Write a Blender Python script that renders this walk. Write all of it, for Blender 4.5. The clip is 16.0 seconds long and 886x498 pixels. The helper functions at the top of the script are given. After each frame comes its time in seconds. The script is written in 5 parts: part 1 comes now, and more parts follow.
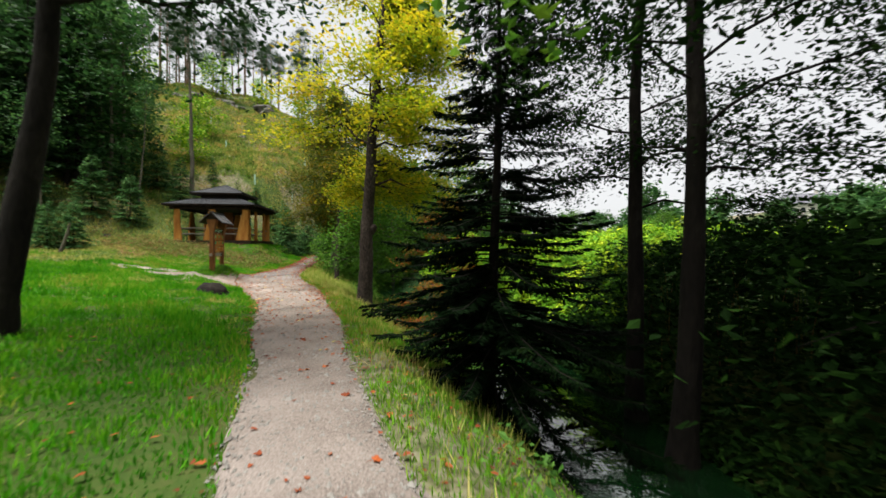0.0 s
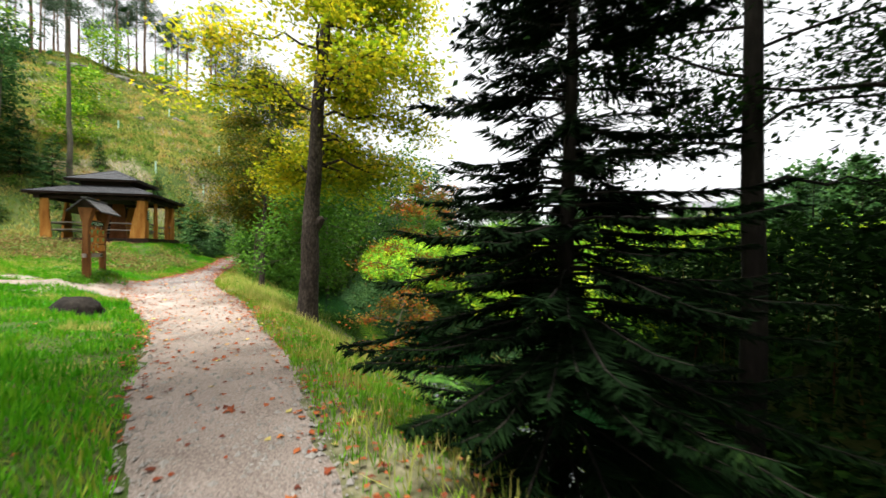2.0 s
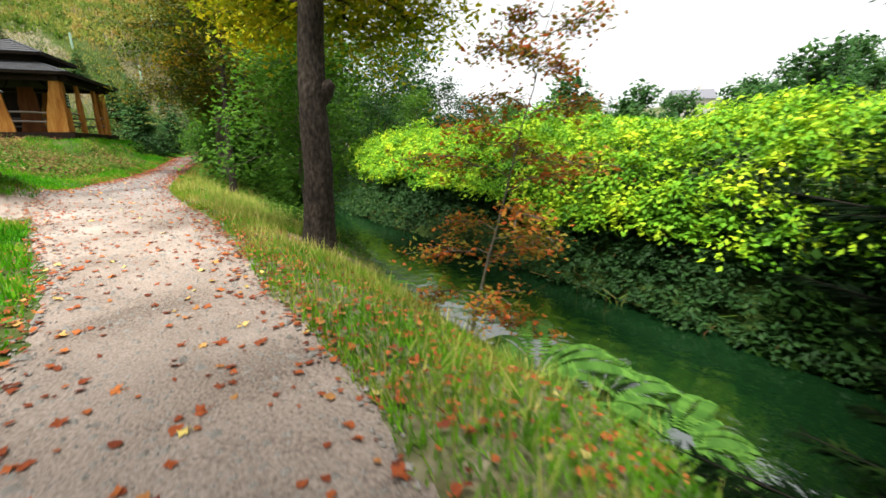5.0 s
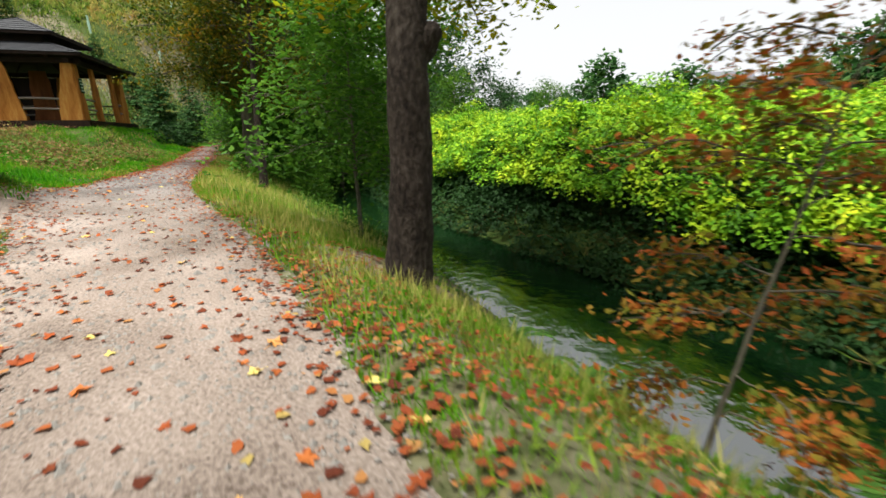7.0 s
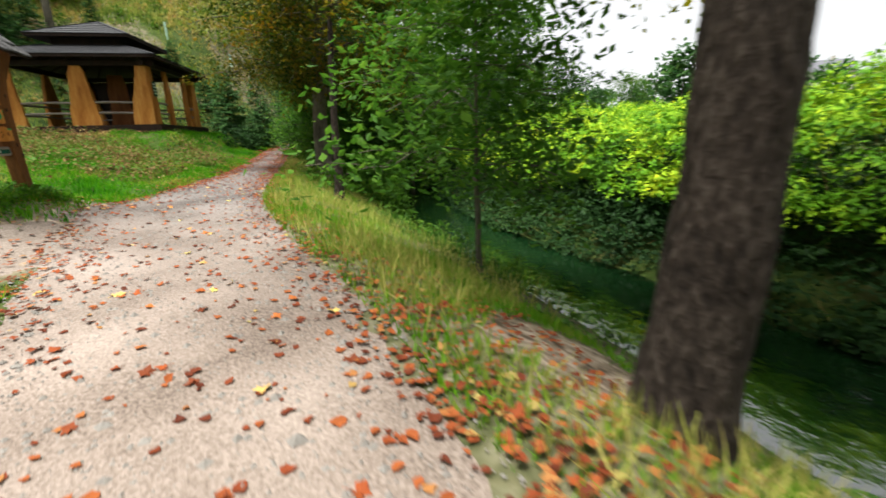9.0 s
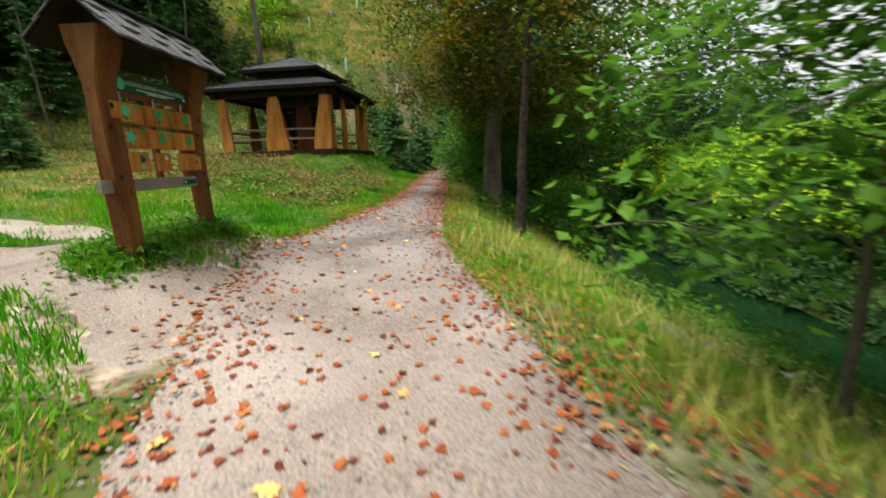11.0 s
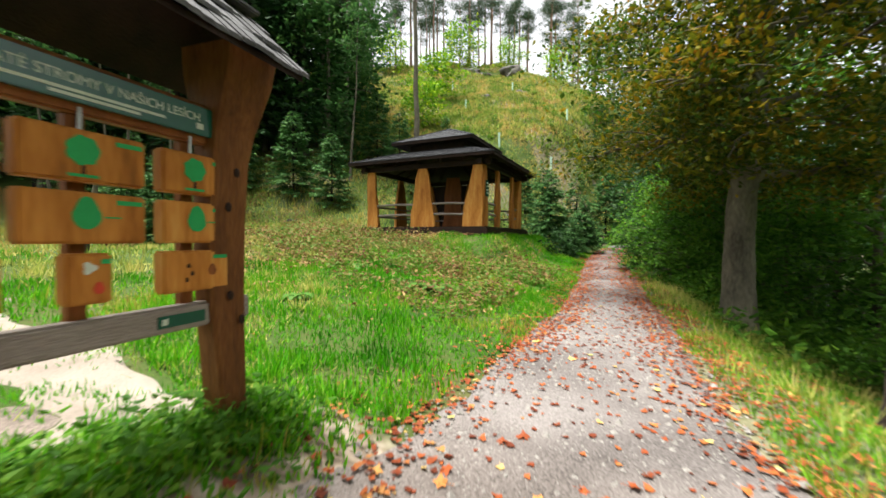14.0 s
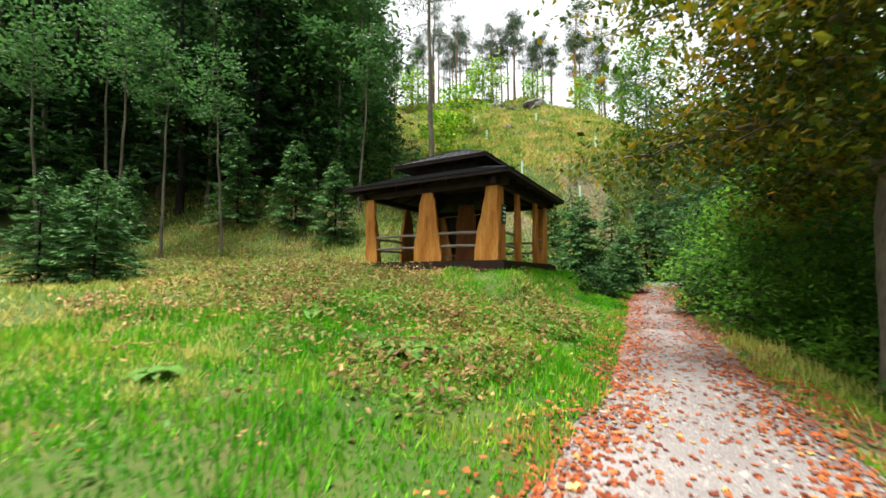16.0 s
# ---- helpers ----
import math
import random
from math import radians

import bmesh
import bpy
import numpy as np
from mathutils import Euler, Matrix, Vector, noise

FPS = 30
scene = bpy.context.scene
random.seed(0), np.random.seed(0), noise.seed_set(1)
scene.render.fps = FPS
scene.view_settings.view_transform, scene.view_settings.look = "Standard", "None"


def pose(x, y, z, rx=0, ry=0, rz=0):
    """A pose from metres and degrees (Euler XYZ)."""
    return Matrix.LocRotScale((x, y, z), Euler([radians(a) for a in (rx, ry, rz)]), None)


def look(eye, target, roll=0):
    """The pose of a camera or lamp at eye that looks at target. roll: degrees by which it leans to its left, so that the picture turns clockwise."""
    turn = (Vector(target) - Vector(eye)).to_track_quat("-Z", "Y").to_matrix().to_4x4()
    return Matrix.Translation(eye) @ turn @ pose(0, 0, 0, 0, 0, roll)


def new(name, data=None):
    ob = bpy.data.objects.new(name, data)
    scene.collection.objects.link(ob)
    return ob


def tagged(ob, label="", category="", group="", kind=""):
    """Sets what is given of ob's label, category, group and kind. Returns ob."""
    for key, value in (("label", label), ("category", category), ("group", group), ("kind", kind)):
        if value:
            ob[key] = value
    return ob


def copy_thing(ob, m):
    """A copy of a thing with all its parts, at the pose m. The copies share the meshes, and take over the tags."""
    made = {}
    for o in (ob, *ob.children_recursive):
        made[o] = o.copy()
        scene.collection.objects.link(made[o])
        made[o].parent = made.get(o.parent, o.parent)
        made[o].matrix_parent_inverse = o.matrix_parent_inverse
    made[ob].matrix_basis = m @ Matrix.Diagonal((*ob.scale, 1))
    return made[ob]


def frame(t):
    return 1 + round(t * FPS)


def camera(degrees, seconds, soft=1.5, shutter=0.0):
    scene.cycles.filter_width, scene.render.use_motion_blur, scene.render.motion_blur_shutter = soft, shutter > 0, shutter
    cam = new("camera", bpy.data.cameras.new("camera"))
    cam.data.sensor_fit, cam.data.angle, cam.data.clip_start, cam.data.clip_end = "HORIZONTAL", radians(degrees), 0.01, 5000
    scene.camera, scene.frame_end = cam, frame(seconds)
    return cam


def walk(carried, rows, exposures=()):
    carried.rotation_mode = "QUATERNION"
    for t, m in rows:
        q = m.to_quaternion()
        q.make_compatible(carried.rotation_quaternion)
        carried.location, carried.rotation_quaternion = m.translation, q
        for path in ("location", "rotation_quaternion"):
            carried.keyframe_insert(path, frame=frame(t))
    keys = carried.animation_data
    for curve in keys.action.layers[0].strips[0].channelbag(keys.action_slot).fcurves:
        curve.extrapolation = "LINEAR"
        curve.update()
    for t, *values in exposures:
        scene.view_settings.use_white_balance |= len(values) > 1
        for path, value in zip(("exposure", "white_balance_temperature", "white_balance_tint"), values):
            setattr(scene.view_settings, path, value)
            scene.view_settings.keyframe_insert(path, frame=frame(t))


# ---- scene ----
cam = camera(94.3, 16.0, soft=1.6, shutter=0.6)
METRES, EYE, TILT, LEAN, TURN = 22.0, 1.55, 0.0, 0.0, 0.0
ROWS = [
    (0.0, 0.0, 0.0, 0.0, 0.0, 0.0, -0.0),
    (0.5, -0.0114, 0.0333, -0.0006, -2.23, 0.02, -0.11),
    (1.0, -0.0233, 0.0654, -0.0003, -4.79, 0.01, -0.09),
    (1.5, -0.0352, 0.096, -0.0018, -7.44, 0.12, -0.14),
    (2.0, -0.0484, 0.1256, -0.0021, -10.18, 0.17, -0.12),
    (2.5, -0.0597, 0.156, -0.0034, -12.37, -0.13, 0.07),
    (3.0, -0.0703, 0.1858, -0.0053, -14.04, -4.26, 0.19),
    (3.5, -0.0784, 0.2152, -0.0064, -14.84, -8.43, 0.39),
    (6.0, -0.1195, 0.3621, -0.0107, -13.0, -14.95, 1.14),
    (6.5, -0.1305, 0.3922, -0.0113, -12.38, -15.26, 1.1),
    (7.0, -0.141, 0.421, -0.0112, -11.69, -15.56, 1.04),
    (7.5, -0.1526, 0.4496, -0.0104, -10.72, -15.59, 1.06),
    (8.0, -0.1639, 0.4782, -0.0106, -9.6, -15.58, 1.09),
    (8.5, -0.1752, 0.5064, -0.01, -8.56, -15.46, 1.14),
    (9.0, -0.1859, 0.5341, -0.0098, -4.8, -15.32, 1.69),
    (9.5, -0.1993, 0.5603, -0.0093, -0.2, -15.16, 2.0),
    (10.0, -0.2133, 0.5843, -0.0078, 5.01, -14.98, 2.15),
    (12.5, -0.3047, 0.7126, 0.0016, 23.64, -4.82, 0.22),
    (13.0, -0.3195, 0.7374, 0.004, 26.77, -3.53, -0.02),
    (13.5, -0.3347, 0.7621, 0.0061, 30.19, -2.63, -0.16),
    (14.0, -0.3489, 0.7883, 0.0081, 32.68, -1.43, -0.31),
    (14.5, -0.3611, 0.8165, 0.0079, 34.05, 0.21, -0.28),
    (15.0, -0.3727, 0.8453, 0.0069, 34.65, 1.71, -0.23),
    (15.5, -0.3829, 0.8768, 0.0058, 35.59, 2.84, -0.03),
    (16.0, -0.3935, 0.9108, 0.0069, 36.56, 3.83, 0.02),
]
walk(cam, [(t, pose(0, 0, EYE, TILT, LEAN, TURN) @ pose(METRES * x, METRES * y, METRES * z, 90 + pitch, roll, yaw)) for t, x, y, z, yaw, pitch, roll in ROWS],
     exposures=[(0.0, 1.0), (1.0, 1.15), (2.0, 1.6), (2.7, 1.9), (3.5, 2.1), (6.0, 1.15), (8.0, 1.15), (9.0, 1.2), (10.0, 1.05), (12.5, 1.25), (13.5, 1.55), (14.5, 1.7), (16.0, 1.78)])

# ---- daylight: a bright overcast sky ----
world = bpy.data.worlds.new("overcast_sky")
scene.world = world
world.use_nodes = True
wn, wl = world.node_tree.nodes, world.node_tree.links
sky = wn.new("ShaderNodeTexSky")
sky.sky_type, sky.sun_disc = "NISHITA", False
sky.sun_elevation, sky.sun_rotation = radians(76), radians(239)
sky.air_density, sky.dust_density, sky.ozone_density = 1.0, 2.0, 1.0
grey = wn.new("ShaderNodeHueSaturation")
grey.inputs["Saturation"].default_value = 0.12
wl.new(sky.outputs[0], grey.inputs["Color"])
veil = wn.new("ShaderNodeMix")  # the even white cloud layer
veil.data_type = "RGBA"
veil.inputs["Factor"].default_value = 0.6
veil.inputs["B"].default_value = (6.6, 6.7, 6.8, 1)
wl.new(grey.outputs[0], veil.inputs["A"])
wl.new(veil.outputs["Result"], wn["Background"].inputs["Color"])
wn["Background"].inputs["Strength"].default_value = 0.078
sun = new("sun", bpy.data.lights.new("sun", "SUN"))
sun.data.energy, sun.data.angle, sun.data.color = 4.8, radians(28), (1.0, 0.985, 0.92)
# high over the open lawn
sun.matrix_world = look((-10, -6, 48), (0, 0, 0))


# ---- materials ----
def ramp(nodes, stops):
    r = nodes.new("ShaderNodeValToRGB")
    e = r.color_ramp.elements
    while len(e) < len(stops):
        e.new(0.5)
    for k, (p, c) in enumerate(stops):
        e[k].position, e[k].color = p, (*c, 1)
    return r


def surface(name, stops, scale=3.0, fine=40.0, rough=0.8, bump=0.3, metal=0.0, stretch=(1, 1, 1), island=0.0, mixfine=0.35, spec=0.15):
    """Two scales of noise through a colour ramp, with relief of the same grain."""
    m = bpy.data.materials.new(name)
    m.use_nodes = True
    n, l = m.node_tree.nodes, m.node_tree.links
    b = n["Principled BSDF"]
    geo, mp = n.new("ShaderNodeTexCoord"), n.new("ShaderNodeMapping")
    mp.inputs["Scale"].default_value = stretch
    l.new(geo.outputs["Object"], mp.inputs["Vector"])
    n1, n2 = n.new("ShaderNodeTexNoise"), n.new("ShaderNodeTexNoise")
    for t, s in ((n1, scale), (n2, fine)):
        t.inputs["Scale"].default_value, t.inputs["Detail"].default_value = s, 5
        l.new(mp.outputs[0], t.inputs["Vector"])
    mix = n.new("ShaderNodeMix")
    mix.inputs["Factor"].default_value = mixfine
    l.new(n1.outputs["Fac"], mix.inputs["A"]), l.new(n2.outputs["Fac"], mix.inputs["B"])
    out = mix.outputs["Result"]
    if island:
        info, add = n.new("ShaderNodeObjectInfo"), n.new("ShaderNodeMath")
        add.operation = "MULTIPLY_ADD"
        add.inputs[1].default_value = island
        l.new(info.outputs["Random"], add.inputs[0]), l.new(out, add.inputs[2])
        out = add.outputs[0]
    r = ramp(n, stops)
    l.new(out, r.inputs[0]), l.new(r.outputs[0], b.inputs["Base Color"])
    b.inputs["Roughness"].default_value, b.inputs["Metallic"].default_value = rough, metal
    b.inputs["Specular IOR Level"].default_value = spec
    bp = n.new("ShaderNodeBump")
    bp.inputs["Strength"].default_value, bp.inputs["Distance"].default_value = bump, 0.03
    l.new(n2.outputs["Fac"], bp.inputs["Height"]), l.new(bp.outputs[0], b.inputs["Normal"])
    return m


def foliage(name, stops, through_light=0.35, rough=0.55, patch=0.0, patch_scale=0.6, spec=0.1, single=False):
    """Leaves: each island its own shade, some light passing through; patch blends in broad drifts of shade."""
    m = bpy.data.materials.new(name)
    m.use_nodes = True
    n, l = m.node_tree.nodes, m.node_tree.links
    b = n["Principled BSDF"]
    geo = n.new("ShaderNodeNewGeometry")
    out = n.new("ShaderNodeObjectInfo").outputs["Random"] if single else geo.outputs["Random Per Island"]
    if patch:
        tex, mix, tc = n.new("ShaderNodeTexNoise"), n.new("ShaderNodeMix"), n.new("ShaderNodeTexCoord")
        tex.inputs["Scale"].default_value, tex.inputs["Detail"].default_value = patch_scale, 3
        mr = n.new("ShaderNodeMapRange")
        mr.inputs["From Min"].default_value, mr.inputs["From Max"].default_value = 0.3, 0.7
        l.new(tc.outputs["Object"], tex.inputs["Vector"]), l.new(tex.outputs["Fac"], mr.inputs["Value"])
        mix.inputs["Factor"].default_value = patch
        l.new(out, mix.inputs["A"]), l.new(mr.outputs[0], mix.inputs["B"])
        out = mix.outputs["Result"]
    r = ramp(n, stops)
    l.new(out, r.inputs[0]), l.new(r.outputs[0], b.inputs["Base Color"])
    b.inputs["Roughness"].default_value, b.inputs["Specular IOR Level"].default_value = rough, spec
    tr, ms = n.new("ShaderNodeBsdfTranslucent"), n.new("ShaderNodeMixShader")
    l.new(r.outputs[0], tr.inputs["Color"])
    ms.inputs[0].default_value = through_light
    l.new(b.outputs[0], ms.inputs[1]), l.new(tr.outputs[0], ms.inputs[2])
    l.new(ms.outputs[0], n["Material Output"].inputs["Surface"])
    return m


M_PATH = surface("gravel_sand", [(0.32, (0.0595, 0.0459, 0.0374)), (0.47, (0.162, 0.13, 0.108)), (0.66, (0.281, 0.234, 0.2))], 0.9, 55, 0.9, 0.6, mixfine=0.55)
M_SAND = surface("pale_sand", [(0.3, (0.13, 0.105, 0.083)), (0.7, (0.28, 0.24, 0.2))], 1.5, 50, 0.9, 0.4)
M_STONE = surface("rock", [(0.3, (0.04, 0.037, 0.032)), (0.7, (0.14, 0.13, 0.11))], 2.5, 20, 0.9, 0.9)
M_PEBBLE = surface("pebble", [(0.3, (0.132, 0.12, 0.108)), (0.9, (0.3, 0.282, 0.258))], 8, 60, 0.8, 0.2, island=0.3)
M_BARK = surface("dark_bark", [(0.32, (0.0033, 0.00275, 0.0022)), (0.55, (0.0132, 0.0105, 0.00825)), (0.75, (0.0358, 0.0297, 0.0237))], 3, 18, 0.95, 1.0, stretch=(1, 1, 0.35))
M_BARK_GREY = surface("mossy_grey_bark", [(0.32, (0.0338, 0.0311, 0.0216)), (0.55, (0.121, 0.108, 0.0783)), (0.75, (0.203, 0.209, 0.121))], 2, 22, 0.95, 0.9, stretch=(1, 1, 0.4))
M_BARK_PINE = surface("pine_bark", [(0.3, (0.07, 0.05, 0.04)), (0.6, (0.22, 0.13, 0.085)), (0.8, (0.3, 0.19, 0.12))], 1.5, 14, 0.95, 0.8, stretch=(1, 1, 0.3))
M_WOOD = surface("honey_stained_timber", [(0.28, (0.09, 0.03, 0.006)), (0.45, (0.31, 0.112, 0.018)), (0.6, (0.44, 0.18, 0.034)), (0.75, (0.54, 0.28, 0.07))], 2.0, 14, 0.6, 0.25, stretch=(3, 3, 0.5), island=0.12)
M_WOOD_DARK = surface("dark_stained_timber", [(0.3, (0.0084, 0.0049, 0.0035)), (0.6, (0.0238, 0.0112, 0.0063)), (0.8, (0.042, 0.021, 0.0105))], 2.2, 30, 0.6, 0.3, stretch=(3, 3, 0.5))
M_WOOD_RED = surface("red_brown_timber", [(0.3, (0.1, 0.03, 0.01)), (0.6, (0.22, 0.075, 0.02)), (0.8, (0.3, 0.12, 0.04))], 2.2, 30, 0.55, 0.25, stretch=(3, 3, 0.5), island=0.1)
M_WOOD_GREY = surface("weathered_timber", [(0.3, (0.14, 0.115, 0.095)), (0.6, (0.27, 0.23, 0.2)), (0.8, (0.37, 0.33, 0.29))], 2.0, 30, 0.8, 0.4, stretch=(0.6, 0.6, 4))
M_SHINGLE = surface("charcoal_shingle", [(0.3, (0.0039, 0.00429, 0.00585)), (0.7, (0.014, 0.0148, 0.0195))], 3, 40, 0.6, 0.5, island=0.2, spec=0.4)
M_SHINGLE_B = surface("weathered_shingle", [(0.3, (0.035, 0.034, 0.034)), (0.7, (0.095, 0.0925, 0.095))], 3, 40, 0.7, 0.5, island=0.2)
M_FACE_Y = foliage("golden_maple_leaf", [(0.0, (0.06, 0.14, 0.006)), (0.4, (0.25, 0.32, 0.01)), (0.72, (0.55, 0.47, 0.014)), (1.0, (0.66, 0.4, 0.02))], 0.5, patch=0.45)
M_LEAF = foliage("green_leaf", [(0.0, (0.0213, 0.068, 0.0068)), (0.6, (0.0595, 0.145, 0.0119)), (1.0, (0.136, 0.23, 0.017))], 0.45, patch=0.3)
# Deep green; also carries the shade inside the thicket and along the far bank.
M_LEAF_DARK = foliage("deep_green_and_shade_leaf", [(0.0, (0.00952, 0.0298, 0.00833)), (0.7, (0.0238, 0.0654, 0.0155)), (1.0, (0.0536, 0.101, 0.0208))], 0.4, patch=0.4, patch_scale=0.3)
M_LEAF_AUTUMN = foliage("turning_chestnut_leaf", [(0.0, (0.011, 0.0306, 0.00367)), (0.4, (0.0367, 0.0673, 0.0049)), (0.62, (0.122, 0.122, 0.00734)), (0.85, (0.232, 0.147, 0.00857)), (1.0, (0.245, 0.0796, 0.00734))], 0.4, patch=0.4, patch_scale=0.9)
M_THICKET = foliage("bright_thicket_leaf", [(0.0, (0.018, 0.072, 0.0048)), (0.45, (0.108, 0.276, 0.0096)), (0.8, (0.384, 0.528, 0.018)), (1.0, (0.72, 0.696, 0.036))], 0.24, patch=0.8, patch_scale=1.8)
M_ROWAN = foliage("rowan_leaf", [(0.0, (0.07, 0.13, 0.012)), (0.4, (0.2, 0.15, 0.018)), (0.7, (0.34, 0.09, 0.015)), (1.0, (0.3, 0.05, 0.015))], 0.4, patch=0.4, patch_scale=2)
M_SPRUCE = foliage("spruce_needles", [(0.0, (0.009, 0.03, 0.012)), (0.7, (0.0263, 0.0675, 0.021)), (1.0, (0.0562, 0.112, 0.03))], 0.2, patch=0.3)
# Darker copy of the spruce needles: shade on the near tree, put into colour.
M_SPRUCE_NEAR = foliage("shade_darkened_spruce_needles", [(0.0, (0.0009, 0.00315, 0.0009)), (0.75, (0.00315, 0.0099, 0.00225)), (1.0, (0.0135, 0.0292, 0.0054))], 0.08, patch=0.4, rough=0.8, spec=0.03)
# Leaves far below their own green, to put the alders' deep shade into colour.
M_ALDER = foliage("shade_darkened_alder_leaf", [(0.0, (0.004, 0.012, 0.003)), (0.65, (0.011, 0.031, 0.005)), (1.0, (0.035, 0.09, 0.012))], 0.3, patch=0.35, rough=0.8, spec=0.03)
M_WOODS = foliage("woodland_leaf", [(0.0, (0.0144, 0.0504, 0.0144)), (0.55, (0.0432, 0.115, 0.0288)), (1.0, (0.108, 0.194, 0.0432))], 0.42, patch=0.45, patch_scale=0.35)
M_BANK = foliage("bank_grass", [(0.0, (0.035, 0.15, 0.006)), (0.5, (0.12, 0.3, 0.012)), (0.75, (0.22, 0.32, 0.03)), (0.92, (0.3, 0.26, 0.08)), (1.0, (0.22, 0.13, 0.05))], 0.35, patch=0.6, patch_scale=1.3)
M_BOARD = surface("weathered_brown_timber", [(0.28, (0.028, 0.012, 0.006)), (0.5, (0.125, 0.047, 0.013)), (0.75, (0.25, 0.11, 0.033))], 2.2, 26, 0.6, 0.35, stretch=(3, 3, 0.45), island=0.08)
M_SPRUCE_YOUNG = foliage("young_spruce_needles", [(0.0, (0.02, 0.07, 0.02)), (0.6, (0.055, 0.14, 0.035)), (1.0, (0.13, 0.24, 0.055))], 0.25, patch=0.3)
M_BARK_MAPLE = surface("ridged_maple_bark", [(0.32, (0.00663, 0.00497, 0.00387)), (0.5, (0.0331, 0.0248, 0.0194)), (0.72, (0.0944, 0.0774, 0.0636))], 2.5, 22, 0.95, 1.0, stretch=(1, 1, 0.5), mixfine=0.6)
M_HILL = foliage("hillside_grass", [(0.0, (0.0552, 0.122, 0.0154)), (0.4, (0.166, 0.243, 0.0375)), (0.7, (0.375, 0.32, 0.0828)), (0.88, (0.463, 0.287, 0.0994)), (1.0, (0.287, 0.122, 0.0442))], 0.35, patch=0.6, patch_scale=0.5)
M_PINE = foliage("pine_needles", [(0.0, (0.02, 0.045, 0.022)), (1.0, (0.06, 0.1, 0.045))], 0.15, patch=0.3)
M_GRASS = foliage("lawn_grass", [(0.0, (0.008, 0.07, 0.002)), (0.42, (0.05, 0.25, 0.004)), (0.7, (0.13, 0.34, 0.01)), (0.86, (0.33, 0.33, 0.05)), (1.0, (0.34, 0.22, 0.065))], 0.42, patch=0.55, patch_scale=0.55)
M_DRY = foliage("dry_grass", [(0.0, (0.12, 0.22, 0.025)), (0.5, (0.34, 0.35, 0.075)), (1.0, (0.56, 0.45, 0.16))], 0.4, patch=0.5, patch_scale=0.6)
M_BRAMBLE = foliage("bramble", [(0.0, (0.03, 0.1, 0.01)), (0.4, (0.09, 0.16, 0.02)), (0.6, (0.2, 0.13, 0.045)), (0.8, (0.1, 0.04, 0.02)), (1.0, (0.4, 0.27, 0.11))], 0.3, patch=0.35, patch_scale=0.8)
M_HERB = foliage("broad_herb_leaf", [(0.0, (0.03, 0.09, 0.012)), (1.0, (0.09, 0.2, 0.03))], 0.3)
M_BUSH = foliage("fresh_green_leaf", [(0.0, (0.0225, 0.075, 0.0075)), (0.6, (0.0675, 0.18, 0.015)), (1.0, (0.15, 0.285, 0.0263))], 0.45, patch=0.3)
M_BRACKEN = foliage("dead_bracken", [(0.0, (0.1, 0.045, 0.02)), (0.5, (0.24, 0.13, 0.05)), (1.0, (0.42, 0.28, 0.12))], 0.2, patch=0.3, patch_scale=0.8)
M_FALLEN = foliage("fallen_leaf", [(0.0, (0.08, 0.02, 0.0103)), (0.4, (0.194, 0.0428, 0.0149)), (0.84, (0.285, 0.08, 0.0228)), (0.97, (0.313, 0.154, 0.0513)), (1.0, (0.313, 0.274, 0.0855))], 0.15, rough=0.7)
M_FALLEN_ONE = foliage("single_fallen_leaf", [(0.0, (0.138, 0.0345, 0.0138)), (0.45, (0.276, 0.0633, 0.0184)), (0.8, (0.391, 0.127, 0.0345)), (0.9, (0.517, 0.345, 0.115)), (1.0, (0.575, 0.506, 0.138))], 0.1, rough=0.7, single=True)


def water_material():
    m = bpy.data.materials.new("stream_water")
    m.use_nodes = True
    n, l = m.node_tree.nodes, m.node_tree.links
    b = n["Principled BSDF"]
    b.inputs["Base Color"].default_value = (0.003, 0.014, 0.004, 1)
    b.inputs["Roughness"].default_value, b.inputs["IOR"].default_value = 0.03, 2.1
    b.inputs["Specular IOR Level"].default_value = 1.0
    tc, tex, bp = n.new("ShaderNodeTexCoord"), n.new("ShaderNodeTexNoise"), n.new("ShaderNodeBump")
    tex.inputs["Scale"].default_value, tex.inputs["Detail"].default_value = 4.5, 3
    l.new(tc.outputs["Object"], tex.inputs["Vector"]), l.new(tex.outputs["Fac"], bp.inputs["Height"])
    bp.inputs["Strength"].default_value, bp.inputs["Distance"].default_value = 0.3, 0.04
    l.new(bp.outputs[0], b.inputs["Normal"])
    return m


def plain(name, c, rough=0.6, spec=0.3):
    return surface(name, [(0.3, tuple(v * 0.75 for v in c)), (0.7, c)], 6, 40, rough, 0.05, spec=spec)


M_WATER = water_material()
M_SIGN = plain("sign_green", (0.012, 0.085, 0.055), 0.2, 0.5)
M_PURPLE = plain("painted_plum", (0.07, 0.012, 0.04))
M_RED = plain("painted_red", (0.5, 0.05, 0.02))
M_PRINT = plain("sign_print", (0.55, 0.6, 0.5))
M_TEAL = plain("painted_teal_leaf", (0.06, 0.5, 0.26))
M_GREEN = plain("painted_green_leaf", (0.015, 0.3, 0.08))
M_TUBE = plain("pale_tree_tube", (0.5, 0.72, 0.58), 0.5)
M_WALL = plain("pale_render", (0.62, 0.58, 0.52))
M_SLATE = plain("grey_roof", (0.12, 0.12, 0.14))
M_DARKGLASS = plain("window_glass", (0.03, 0.035, 0.04), 0.1)
M_STEEL = surface("galvanised_steel", [(0.3, (0.35, 0.35, 0.36)), (0.7, (0.6, 0.6, 0.6))], 8, 40, 0.4, 0.05, metal=1.0)


